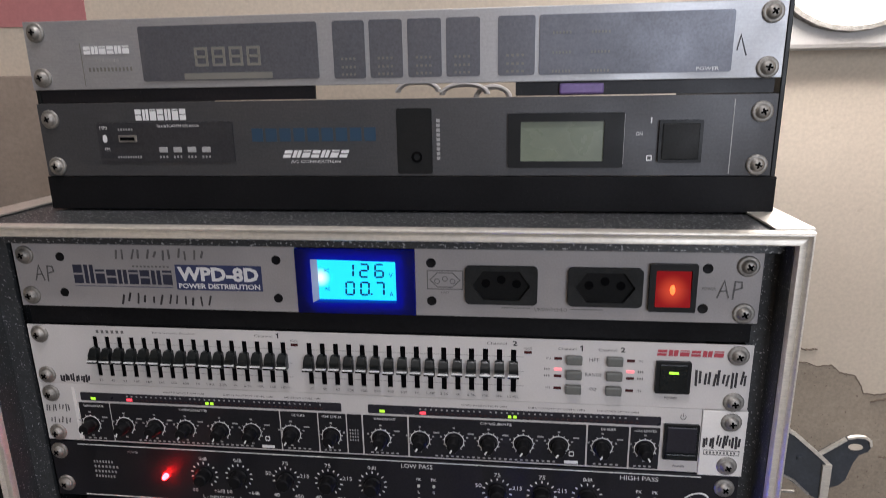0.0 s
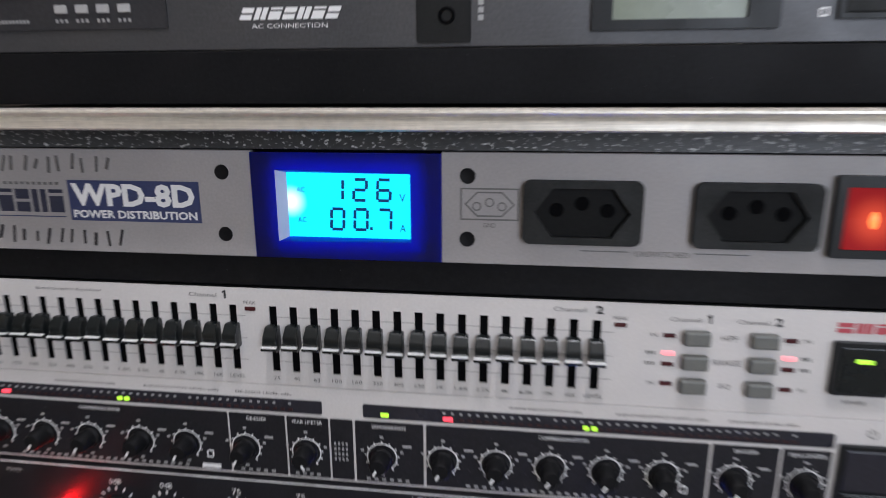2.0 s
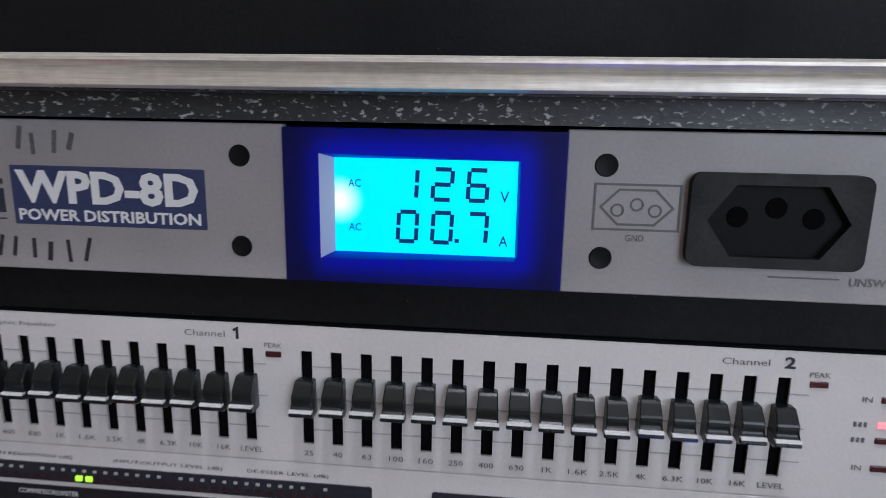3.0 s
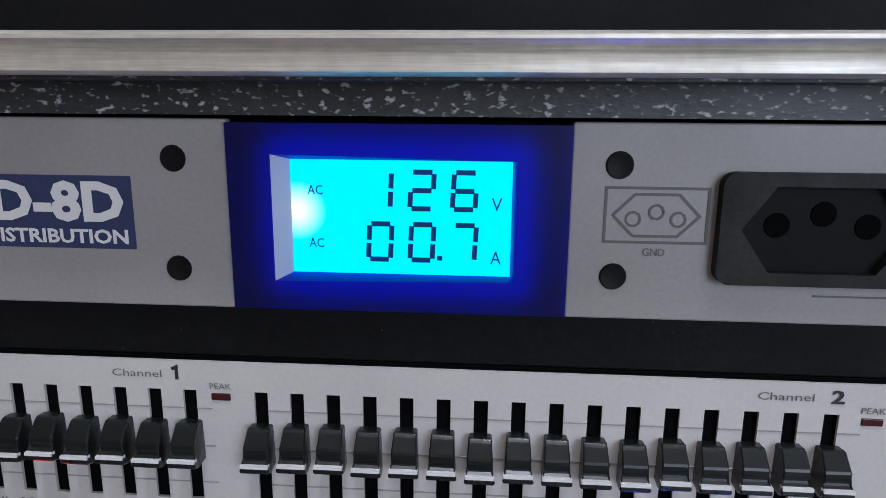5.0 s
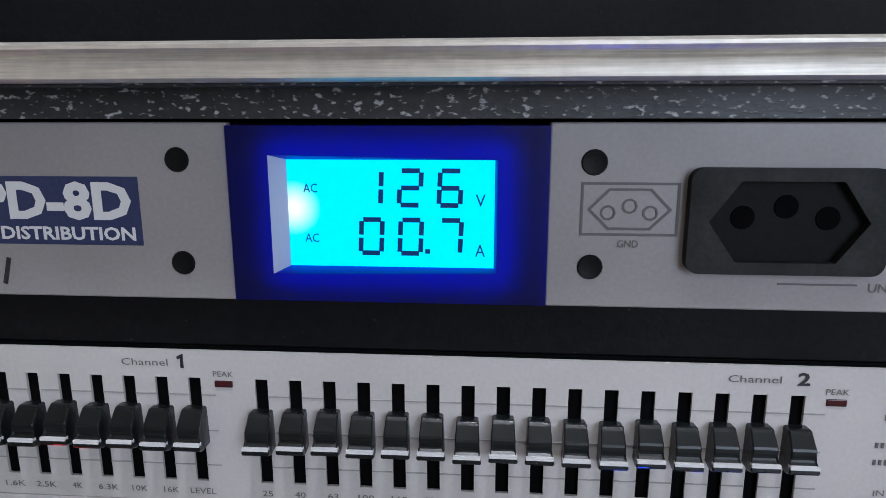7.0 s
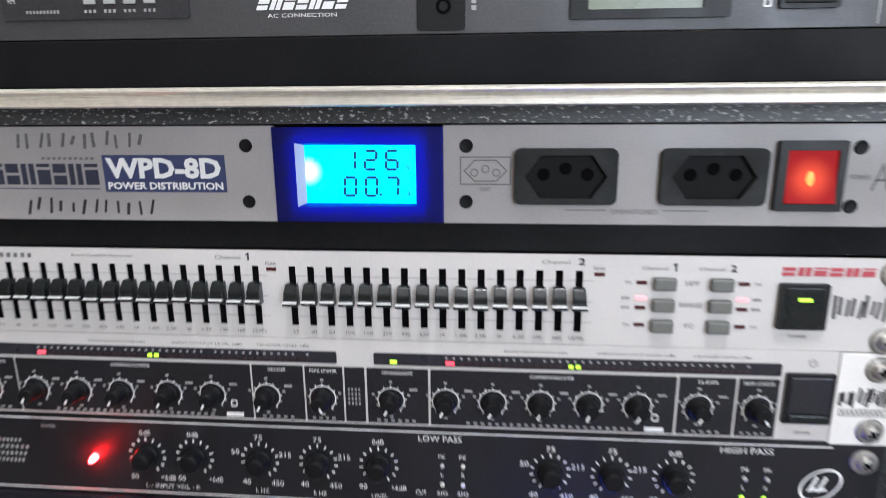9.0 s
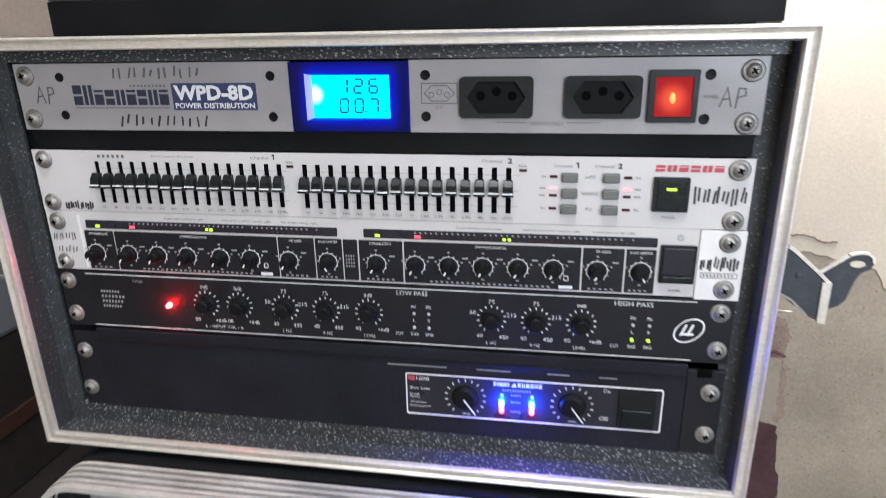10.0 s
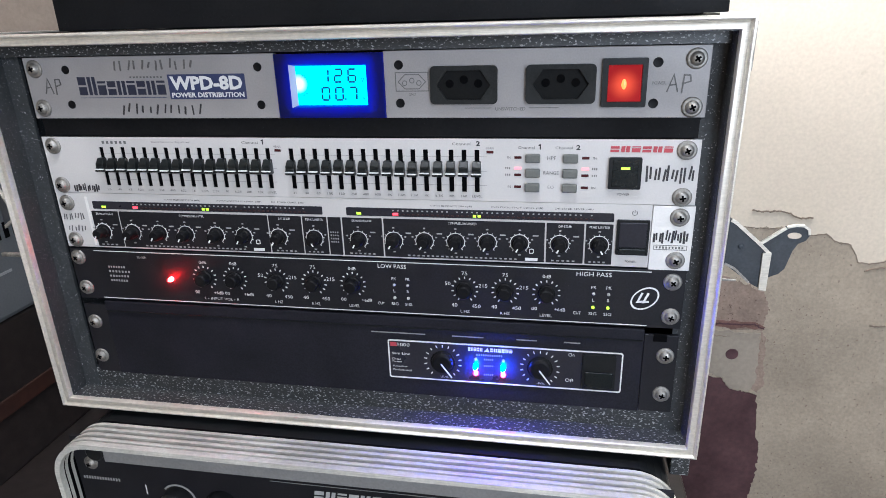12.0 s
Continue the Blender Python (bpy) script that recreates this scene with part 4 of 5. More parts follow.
    bars(t, 0.2190, 0.2380, 1.0320, 1.0335, -0.0006, GREYINK, 9)
    scrawl(t, -0.2395, -0.2190, 1.0400, 1.0465, -0.0002, PENCIL, 4, 0.0008)
    scrawl(t, -0.2375, -0.2200, 1.0300, 1.0360, -0.0002, PENCIL, 3, 0.0008)
    screws(t, [(0.2326, 1.0545), (0.2326, 1.0235), (-0.2326, 1.0545), (-0.2326, 1.0235)])


compressor()


# ---- crossover ----
XKNOB, XLINE = knob_meshes(0.0064, 0.0080, -60)
X_SCALE = dial_marks(0.0084, 0.0102, 13, 0.0008, 0.0, -150, 150)


def crossover():
    t = thing("crossover", (0, 0.08, 0.9708), "black crossover unit with white lettering and red lamp", "crossover")
    z0, z1 = 0.9708, 1.0158
    chassis(t, -0.215, 0.215, z0 + 0.001, z1 - 0.001, 0.20)
    part("faceplate", box(PX0, PX1, 0, 0.003, z0, z1, bev=0.0003), BLACK, t)
    for z in (1.0140, 0.9722):
        part("printed_line", box(-0.2195, 0.2180, -0.0002, 0.0001, z - 0.0003, z + 0.0003), PRINT, t)
    y = -0.0002
    for i, x in enumerate((-0.1240, -0.0980, -0.0630, -0.0320, -0.0005, 0.0860, 0.1160, 0.1460)):
        z = 0.9945
        at = Vector((x, 0, z)) - origin(t)
        put("dial_scale", X_SCALE, None, t, "", at)
        put("knob", XKNOB, None, t, "small black knob", at)
        if i in (2, 3, 5, 6):
            for body, dx, dz in (("75", 0, 0.0128), ("50", -0.0128, 0.0042), ("215", 0.0136, 0.0034), ("40", -0.0080, -0.0132), ("450", 0.0085, -0.0134)):
                if body != "50" or i in (2, 5):
                    mid(body, x + dx, z + dz, 0.0029, y, PRINT, t, 0.75)
            mid("L HZ" if i in (2, 5) else "R HZ", x, z - 0.0182, 0.0023, y, PRINT, t, 0.75)
        else:
            for body, dx, dz in (("0dB", 0, 0.0130), ("+6dB", 0.0100, -0.0130), ("oo", -0.0085, -0.0130)):
                mid(body, x + dx, z + dz, 0.0027, y, PRINT, t, 0.75)
            if i > 1:
                mid("LEVEL", x, z - 0.0182, 0.0023, y, PRINT, t, 0.75)
    mid("L - INPUT VOL - R", -0.1120, 0.9763, 0.0022, y, PRINT, t, 0.8)
    mid("LOW PASS", 0.0310, 1.0106, 0.0032, y, PRINT, t, 0.85)
    mid("HIGH PASS", 0.1790, 1.0106, 0.0032, y, PRINT, t, 0.85)
    mid("POWER", -0.1770, 1.0095, 0.0020, y, DIMPRINT, t, 0.8)
    for x0, lit in ((0.0320, False), (0.1795, True)):
        for dx, side in ((0.0, "L"), (0.0105, "R")):
            mid("PK", x0 + dx, 1.0005, 0.0023, y, PRINT, t, 0.8)
            mid(side, x0 + dx, 0.9905, 0.0023, y, PRINT, t, 0.7)
            mid("SIG", x0 + dx, 0.9797, 0.0023, y, PRINT, t, 0.8)
            blob("peak_lamp", t, x0 + dx, 0.9955, 0.0011, LED_OFF_GREY)
            blob("signal_lamp", t, x0 + dx, 0.9848, 0.0012, LED_GREEN if lit else LED_OFF_GREY, 0.0, "lit green lamp" if lit else "")
        mid("CUT", x0 - 0.0110, 0.9797, 0.0023, y, PRINT, t, 0.8)
    blob("power_lamp", t, -0.1535, 0.9920, 0.0020, LED_RED, 0.0, "bright red power lamp", 1.6)
    for i, w in enumerate((0.016, 0.020, 0.018, 0.016)):
        bars(t, -0.2090, -0.2090 + w, 0.9995 - i * 0.0040, 1.0012 - i * 0.0040, y, DIMPRINT, 7)
    lg = bmesh.new()
    a, b, ang = 0.0108, 0.0076, radians(38)
    def el(f, n=24):
        return [(0.2150 + f * (a * math.cos(q) * math.cos(ang) - b * math.sin(q) * math.sin(ang)), 0.9935 + f * (a * math.cos(q) * math.sin(ang) + b * math.sin(q) * math.cos(ang))) for q in [2 * math.pi * i / n for i in range(n)]]
    frame_bm(lg, el(1.0), el(0.88), y, 0.0001)
    for dx in (-0.0050, 0.0002):
        stroke(lg, [(0.2172 + dx * 0.8, 0.9978), (0.2142 + dx * 0.8, 0.9906), (0.2178 + dx * 0.8, 0.9912)], 0.0015, y, 0.0001)
    part("round_emblem", lg, PRINT, t, "white oval emblem")
    screws(t, [(0.2326, 1.0072), (0.2336, 0.9805), (-0.2345, 1.0080), (-0.2335, 0.9810)])


crossover()


# ---- power amplifier ----
AMP_SCALE = dial_marks(0.0118, 0.0138, 15, 0.0007, 0.0, -140, 140)


def power_amplifier():
    t = thing("power_amplifier", (0, 0.08, 0.905), "black slim power amplifier with lit blue and red lamps", "amplifier")
    z0, z1 = 0.9000, 0.9690
    chassis(t, -0.215, 0.215, z0 + 0.001, z1 - 0.001, 0.30)
    part("faceplate", box(-0.2200, 0.2170, -0.0010, 0.003, z0, z1, bev=0.0006), AMPBLACK, t)
    part("rack_ear", box(PX0, -0.2204, 0.0, 0.003, z0, z1 - 0.004, bev=0.0004), BLACK, t)
    part("rack_ear", box(0.2174, PX1, 0.0, 0.003, z0, z1 - 0.004, bev=0.0004), BLACK, t)
    part("top_ledge", box(-0.2190, 0.2160, -0.0024, -0.0010, 0.9600, 0.9608), PLASTIC, t)
    part("panel_gap", box(0.2235, 0.2330, -0.0006, 0.0, 0.9600, 0.9660), HOLE, t)
    for x0, x1 in ((0.012, 0.055), (0.076, 0.100), (0.125, 0.140), (0.160, 0.172)):
        part("vent_slit", box(x0, x1, -0.0030, -0.0022, 0.9557, 0.9563), GREYBAR, t)
    y = -0.0012
    fx0, fx1, fz0, fz1 = 0.0245, 0.2035, 0.9155, 0.9495
    part("control_window", prism(bmesh.new(), rrect(fx0, fx1, fz0, fz1, 0.0016, 3), y - 0.0006, 0.0), WINDOW, t, "smoked control window")
    part("white_frame", frame_bm(bmesh.new(), rrect(fx0, fx1, fz0, fz1, 0.0018, 3), rrect(fx0 + 0.0010, fx1 - 0.0010, fz0 + 0.0010, fz1 - 0.0010, 0.0012, 3), y - 0.0010, y), PRINT, t, "white window frame")
    y -= 0.0008
    for x in (0.0680, 0.1430):
        k = put("level_knob", bpy.data.meshes["knob"], None, t, "round black level knob", Vector((x, y, 0.9325)) - origin(t))
        k.scale = (1.9, 0.5, 1.9)
        put("dial_scale", AMP_SCALE, None, t, "", Vector((x, y, 0.9325)) - origin(t)).scale = (1.08, 1, 1.08)
        ln = stroke(bmesh.new(), [(x - 0.0004, 0.9335), (x + 0.0078, 0.9222)], 0.0009, y - 0.0062, y - 0.0055)
        part("pointer", ln, PRINT, t)
        mid("LEVEL", x + 0.001, 0.9190, 0.0015, y, PRINT, t, 0.8)
    mid("1000", 0.0372, 0.9455, 0.0028, y, PRINT, t, 0.85)
    part("red_patch", box(0.0265, 0.0315, y - 0.0001, y + 0.0001, 0.9438, 0.9474), REDINK, t)
    for body, z, h, w in (("Slim Line", 0.9375, 0.0021, 0.0145), ("Dual", 0.9325, 0.0016, 0.0065), ("Power", 0.9303, 0.0016, 0.0080), ("Amplifier", 0.9258, 0.0017, 0.0120), ("Professional", 0.9228, 0.0017, 0.0150)):
        words(body, 0.0275, 0.0275 + w, z - h / 2, z + h / 2, y, PRINT, t)
    wordmark(t, 0.0880, 0.0995, 0.9437, 0.9467, y, PRINT, 5, 0.0007)
    wordmark(t, 0.1050, 0.1225, 0.9437, 0.9467, y, PRINT, 6, 0.0007)
    tri = prism(bmesh.new(), [(0.1003, 0.9435), (0.1045, 0.9435), (0.1030, 0.9470)], y - 0.0001, y)
    part("logo_triangle", tri, PRINT, t)
    bars(t, 0.0945, 0.1150, 0.9398, 0.9412, y, DIMPRINT, 12)
    for x in (0.0940, 0.1152):
        blob("signal_lamp", t, x, 0.9312, 0.0018, LED_BLUE, y, "bright blue lamp", 2.6)
        blob("clip_lamp", t, x, 0.9245, 0.0018, LED_AMPRED, y, "bright red lamp")
        blob("top_lamp", t, x, 0.9368, 0.0012, LED_OFF_GREY, y)
    for z in (0.9368, 0.9312, 0.9235):
        bars(t, 0.1005, 0.1080, z - 0.0006, z + 0.0006, y, DIMPRINT, 5)
    mid("On", 0.1660, 0.9455, 0.0030, y, PRINT, t, 0.75)
    mid("Off", 0.1652, 0.9235, 0.0030, y, PRINT, t, 0.7)
    r = part("power_switch", prism(bmesh.new(), rrect(0.1745, 0.1985, 0.9185, 0.9475, 0.0008, 2), y - 0.002, y), PLASTIC, t, "black power rocker")
    part("rocker", box(0.1765, 0.1965, y - 0.0034, y - 0.0018, 0.9202, 0.9335, bev=0.0006), CAP, r)
    screws(t, [(0.2330, 0.9485), (0.2330, 0.9160), (-0.2335, 0.9490), (-0.2350, 0.9160)])


power_amplifier()


# ---- upper black case with two units ----
UX, UY = 0.0100, 0.033


def upper_case():
    t = thing("upper_rack_case", (UX, UY + 0.12, CZ1), "small open black rack case on the larger case", "rack case")
    for x in (UX - 0.2425, UX + 0.2425):
        part("side_panel", box(x, x + 0.003, UY + 0.0032, UY + 0.26, CZ1 + 0.0005, 1.3085, bev=0.0006), PLASTIC, t)
    part("bottom_panel", box(UX - 0.2393, UX + 0.2393, UY + 0.004, UY + 0.26, CZ1 + 0.0005, CZ1 + 0.003), PLASTIC, t)
    part("front_plinth", box(UX - 0.2425, UX + 0.2455, UY, UY + 0.003, CZ1 + 0.0005, 1.2052, bev=0.0005), PLINTH, t)
    part("gap_plate", box(UX - 0.2393, UX - 0.045, UY + 0.004, UY + 0.006, 1.2555, 1.2640), BLACK, t)
    part("gap_plate", box(UX + 0.085, UX + 0.2393, UY + 0.004, UY + 0.006, 1.2555, 1.2640), BLACK, t)


upper_case()
tagged(solo("plug_cap", box(0.1220, 0.1490, UY + 0.0005, UY + 0.004, 1.2562, 1.2628, bev=0.0012), PURPLE), "small purple plastic cap between the units", "cap")


def audio_player():
    t = thing("audio_player", (UX, UY + 0.08, 1.2056), "black rack audio player with dim green display", "audio player")
    z0, z1 = 1.2056, 1.2550
    chassis(t, UX - 0.21, UX + 0.21, z0 + 0.001, z1 - 0.004, UY + 0.18, UY + 0.003)
    part("faceplate", box(UX - 0.2413, UX + 0.2413, UY, UY + 0.003, z0, z1, bev=0.0004), VEILED_BLACK, t)
    y = UY - 0.0002
    part("control_panel", prism(bmesh.new(), rrect(-0.1890, -0.0920, 1.2150, 1.2420, 0.0014, 3), y - 0.0006, UY), DARKFIELD, t, "glossy black control panel")
    y2 = y - 0.0008
    mid("MP3", -0.1860 + 0.002, 1.2385, 0.0022, y2, PRINT, t, 0.8)
    mid("FM", -0.1850 + 0.002, 1.2240, 0.0022, y2, PRINT, t, 0.8)
    part("wireless_symbol", prism(bmesh.new(), [(-0.1838 + 0.0017 * math.cos(a), 1.2312 + 0.0028 * math.sin(a)) for a in [math.pi / 6 * i for i in range(12)]], y2 - 0.0001, y2 + 0.0001), PRINT, t)
    part("usb_port", box(-0.1735, -0.1605, y2 - 0.0008, y2 + 0.0004, 1.2288, 1.2335, bev=0.0003), STEEL, t, "metal port")
    part("usb_slot", box(-0.1722, -0.1618, y2 - 0.0010, y2 - 0.0007, 1.2300, 1.2322), HOLE, t)
    bars(t, -0.1735, -0.1620, 1.2365, 1.2380, y2, DIMPRINT, 6)
    bars(t, -0.1760, -0.1580, 1.2180, 1.2195, y2, DIMPRINT, 10)
    for i in range(4):
        x = -0.1420 + i * 0.0102
        part("small_button", box(x - 0.0030, x + 0.0030, y2 - 0.0010, y2, 1.2218, 1.2254, bev=0.0004), DIMPRINT, t, "pale small button")
        bars(t, x - 0.0035, x + 0.0035, 1.2180, 1.2195, y2, DIMPRINT, 3)
    wordmark(t, -0.1600, -0.1230, 1.2432, 1.2505, y, PRINT, 7, 0.0009)
    words("BLUETOOTH SPEAKER", -0.1450, -0.1150, 1.2386, 1.2402, y2, PRINT, t)
    bars(t, -0.0790, 0.0070, 1.2285, 1.2372, y, BLUEINK, 9, "blue_logo_shape", 0.8)
    wordmark(t, -0.0590, -0.0140, 1.2178, 1.2227, y, PRINT, 7, 0.0012, 0.0022)
    words("AC CONNECTION", -0.0535, -0.0195, 1.2143, 1.2161, y, PRINT, t)
    jp = part("jack_panel", prism(bmesh.new(), rrect(0.0190, 0.0420, 1.2071, 1.2490, 0.0016, 3), y - 0.0006, UY), PLASTIC, t, "black jack panel")
    part("jack_socket", lathe(bmesh.new(), 0.0317, 1.2180, [(UY - 0.0008, 0.0036), (UY - 0.0016, 0.0034), (UY - 0.0016, 0.0023), (UY - 0.0007, 0.0021), (UY - 0.0007, 0.0)], 18), HOLE, jp, "small round jack socket")
    for k in range(9):
        part("upright_lettering_bar", box(0.0448, 0.0470, y - 0.0002, UY, 1.2160 + k * 0.0030, 1.2160 + k * 0.0030 + 0.0021), DIMPRINT, t)
    m = part("display_frame", frame_bm(bmesh.new(), rrect(0.0905, 0.1620, 1.2110, 1.2450, 0.0008, 2), rrect(0.0985, 0.1500, 1.2150, 1.2398, 0.0005, 2), UY - 0.0022, UY), PLASTIC, t)
    part("display", box(0.0980, 0.1505, UY - 0.0006, UY, 1.2145, 1.2402), LCD_OFF, m, "dim grey-green display")
    part("edge_line", box(0.2262, 0.2268, y, UY, 1.2070, 1.2520), DIMPRINT, t)
    part("edge_line", box(0.1622, 0.1626, y, UY, 1.2130, 1.2440), DIMPRINT, t)
    r = part("power_switch", prism(bmesh.new(), rrect(0.1830, 0.2090, 1.2140, 1.2400, 0.0008, 2), UY - 0.0024, UY), PLASTIC, t, "black power rocker")
    part("rocker", box(0.1850, 0.2070, UY - 0.0032, UY - 0.002, 1.2160, 1.2380, bev=0.0006), SOCKET, r)
    mid("ON", 0.1715, 1.2318, 0.0024, y, PRINT, t, 0.8)
    part("on_mark", box(0.1780, 0.1788, y, UY, 1.2382, 1.2418), PRINT, t)
    part("off_mark", frame_bm(bmesh.new(), rrect(0.1765, 0.1800, 1.2150, 1.2185, 0.0004, 2), rrect(0.1772, 0.1793, 1.2157, 1.2178, 0.0003, 2), y, UY), PRINT, t)
    screws(t, [(UX + 0.2326, 1.2445), (UX + 0.2326, 1.2125), (UX - 0.2326, 1.2445), (UX - 0.2326, 1.2125)], UY)


audio_player()


def signal_processor():
    t = thing("signal_processor", (UX, UY + 0.08, 1.2645), "grey rack signal processor with dark display fields", "signal processor")
    z0, z1 = 1.2640, 1.3080
    chassis(t, UX - 0.21, UX + 0.21, z0 + 0.004, z1 - 0.001, UY + 0.18, UY + 0.003)
    part("faceplate", box(UX - 0.2413, UX + 0.2413, UY, UY + 0.003, z0, z1, bev=0.0004), FRONTGREY, t)
    y = UY - 0.0004
    f = part("display_field", prism(bmesh.new(), rrect(-0.1500, -0.0300, 1.2685, 1.3030, 0.0015, 3), y - 0.0004, UY), FIELD, t, "dark display field")
    for i in range(4):
        x, w, h, g = -0.1118 + i * 0.0118, 0.0074, 0.0103, bmesh.new()
        for line in ([(x, 1.2781), (x + w, 1.2781), (x + w, 1.2781 + h), (x, 1.2781 + h), (x, 1.2781)], [(x, 1.2781 + h / 2), (x + w, 1.2781 + h / 2)]):
            stroke(g, line, 0.0017, y - 0.0006, y)
        part("display_digit", g, FAINTPRINT, f, "unlit seven-segment digit")
    part("label_bar", box(-0.1210, -0.0610, y - 0.0006, y, 1.2692, 1.2732), FAINTPRINT, f)
    for x0, x1 in ((-0.0200, 0.0005), (0.0035, 0.0245), (0.0278, 0.0490), (0.0520, 0.0730), (0.0840, 0.1065), (0.1090, 0.2220)):
        c = part("button_field", prism(bmesh.new(), rrect(x0, x1, 1.2680, 1.3030, 0.0016, 3), y - 0.0004, UY), FIELD, t, "dark button field")
        if x1 - x0 < 0.03:
            for z in (1.2705, 1.2750, 1.2800):
                bars(c, x0 + 0.005, x1 - 0.005, z - 0.0007, z + 0.0007, y - 0.0006, FAINTPRINT, 4)
        else:
            for x in (0.1230, 0.1460):
                for z in (1.2700, 1.2810, 1.2925):
                    bars(c, x - 0.006, x + 0.006, z - 0.0007, z + 0.0007, y - 0.0006, FAINTPRINT, 6)
            words("POWER", 0.2020, 0.2150, 1.2690, 1.2710, y - 0.0006, PRINT, c)
    wordmark(t, -0.1900, -0.1570, 1.2865, 1.2915, y, PRINT, 6, 0.0011)
    bars(t, -0.1830, -0.1650, 1.2815, 1.2835, y, DIMPRINT, 7)
    bars(t, -0.1880, -0.1560, 1.2755, 1.2780, y, FAINTPRINT, 12)
    part("pen_mark", stroke(bmesh.new(), [(0.2245, 1.2800), (0.2262, 1.2885), (0.2300, 1.2770)], 0.0007, y, UY), MARKER, t)
    part("edge_line", box(-0.1925, -0.1921, y, UY, 1.2660, 1.2940), FAINTPRINT, t)
    screws(t, [(UX + 0.2326, 1.3010), (UX + 0.2326, 1.2700), (UX - 0.2326, 1.3010), (UX - 0.2326, 1.2720)], UY)


signal_processor()


# ---- lower case with rounded, ribbed frame ----
LX0, LX1, LZ0, LZ1, LY0, LY1 = -0.256, 0.249, 0.700, 0.868, -0.059, -0.026


def lower_case():
    t = thing("lower_rack_case", (0, 0.15, LZ0), "dark rounded rack case with ribbed pale frame", "rack case")
    n = 8
    for i in range(5):
        y0 = LY0 + (LY1 - LY0) * i / 5
        pitch = (LY1 - LY0) / 5
        g = 0.0 if i else 0.0006
        out, inn = rrect(LX0 + g, LX1 - g, LZ0 + g, LZ1 - g, 0.036, n), rrect(LX0 + 0.005, LX1 - 0.005, LZ0 + 0.005, LZ1 - 0.005, 0.032, n)
        part("frame_rib", frame_bm(bmesh.new(), out, inn, y0, y0 + pitch * (0.46 if i else 0.80)), RIB, t, "scuffed pale metal rib", False)
    # Core coloured near black, which paints shade into the grooves between ribs.
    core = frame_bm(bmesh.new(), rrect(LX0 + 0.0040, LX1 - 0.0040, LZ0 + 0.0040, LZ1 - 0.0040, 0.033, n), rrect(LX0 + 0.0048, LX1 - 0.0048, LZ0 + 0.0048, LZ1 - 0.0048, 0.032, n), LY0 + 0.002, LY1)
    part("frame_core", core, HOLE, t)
    part("shell", prism(bmesh.new(), rrect(LX0 + 0.003, LX1 - 0.003, LZ0 + 0.001, LZ1 - 0.001, 0.034, n), LY1, 0.36), PLASTIC, t, "black moulded shell")
    return t


lower_case()


def lower_amplifier():
    t = thing("effects_amplifier", (0, 0.0, 0.74), "black amplifier with pale top bar in rounded case", "amplifier")
    y = LY0 + 0.016
    part("faceplate", box(-0.2480, 0.2410, y, y + 0.003, 0.708, 0.862), BLACK, t)
    part("top_bar", box(-0.2100, 0.2080, y - 0.010, y - 0.0005, 0.8470, 0.8605, bev=0.0006), GREYBAR, t, "smooth mid-grey metal bar")
    for x in (-0.2240, 0.2160):
        part("corner_boss", lathe(bmesh.new(), x, 0.8500, [(y, 0.0085), (y - 0.004, 0.0085), (y - 0.005, 0.0070), (y - 0.005, 0)], 18), PLASTIC, t)
    bars(t, -0.2440, -0.2080, 0.8185, 0.8215, y - 0.0003, DIMPRINT, 14)
    wordmark(t, -0.0340, 0.0240, 0.8215, 0.8305, y - 0.0003, LOGOGREY, 6, 0.0026, 0.0016)
    for x in (-0.1560, -0.1160):
        part("knob", lathe(bmesh.new(), x, 0.8060, [(y, 0.0140), (y - 0.010, 0.0130), (y - 0.012, 0.0110), (y - 0.012, 0)], 24), PLASTIC, t, "round black knob", True)
    arc = stroke(bmesh.new(), [(-0.1560 + 0.0150 * math.cos(radians(a)), 0.8060 + 0.0150 * math.sin(radians(a))) for a in range(-10, 150, 10)], 0.0016, y - 0.0005, y)
    part("knob_arc", arc, DIMPRINT, t)
    bars(t, -0.1860, -0.1840, 0.8080, 0.8180, y - 0.0003, PRINT, 1)
    part("seam_line", box(-0.07, 0.23, y - 0.0004, y, 0.8355, 0.8360), GREYBAR, t)
    screws(t, [(-0.2330, 0.8360), (0.2260, 0.8360)], y)


lower_amplifier()


# ---- table, neighbours, wall damage, lamps ----
def table():
    t = thing("table", (-0.25, 0.15, 0), "dark stained wooden table under the cases", "table")
    part("tabletop", box(-1.10, 0.30, -0.10, WALL_Y - 0.02, 0.665, 0.700, bev=0.003), TABLE, t)
    for x in (-1.06, 0.22):
        for y in (-0.06, WALL_Y - 0.08):
            part("leg", box(x, x + 0.05, y, y + 0.05, 0, 0.665), TABLE, t)


table()


def side_cabinet():
    t = thing("side_cabinet", (-0.65, 0.2, 0.70), "dark cabinet with a worn red-brown edge", "cabinet")
    part("body", box(-0.84, -0.455, 0.0, 0.40, 0.70, 0.876, bev=0.003), TABLE, t)
    part("worn_band", box(-0.456, -0.452, 0.0, 0.40, 0.772, 0.792, bev=0.001), REDWOOD, t, "red-brown worn wooden band")


side_cabinet()


def grey_device():
    t = thing("grey_device", (-0.65, 0.2, 0.878), "grey plastic device with a row of vents", "device")
    part("body", box(-0.84, -0.452, -0.01, 0.40, 0.8765, 1.030, bev=0.006), DEVICE, t)
    for i in range(22):
        yy = 0.0 + i * 0.012
        part("vent_slot", box(-0.4535, -0.4510, yy, yy + 0.006, 0.966, 0.984), HOLE, t)
    for i in range(3):
        yy = 0.02 + i * 0.05
        part("printed_mark", box(-0.4521, -0.4512, yy, yy + 0.02, 0.928, 0.931), DIMPRINT, t)


grey_device()


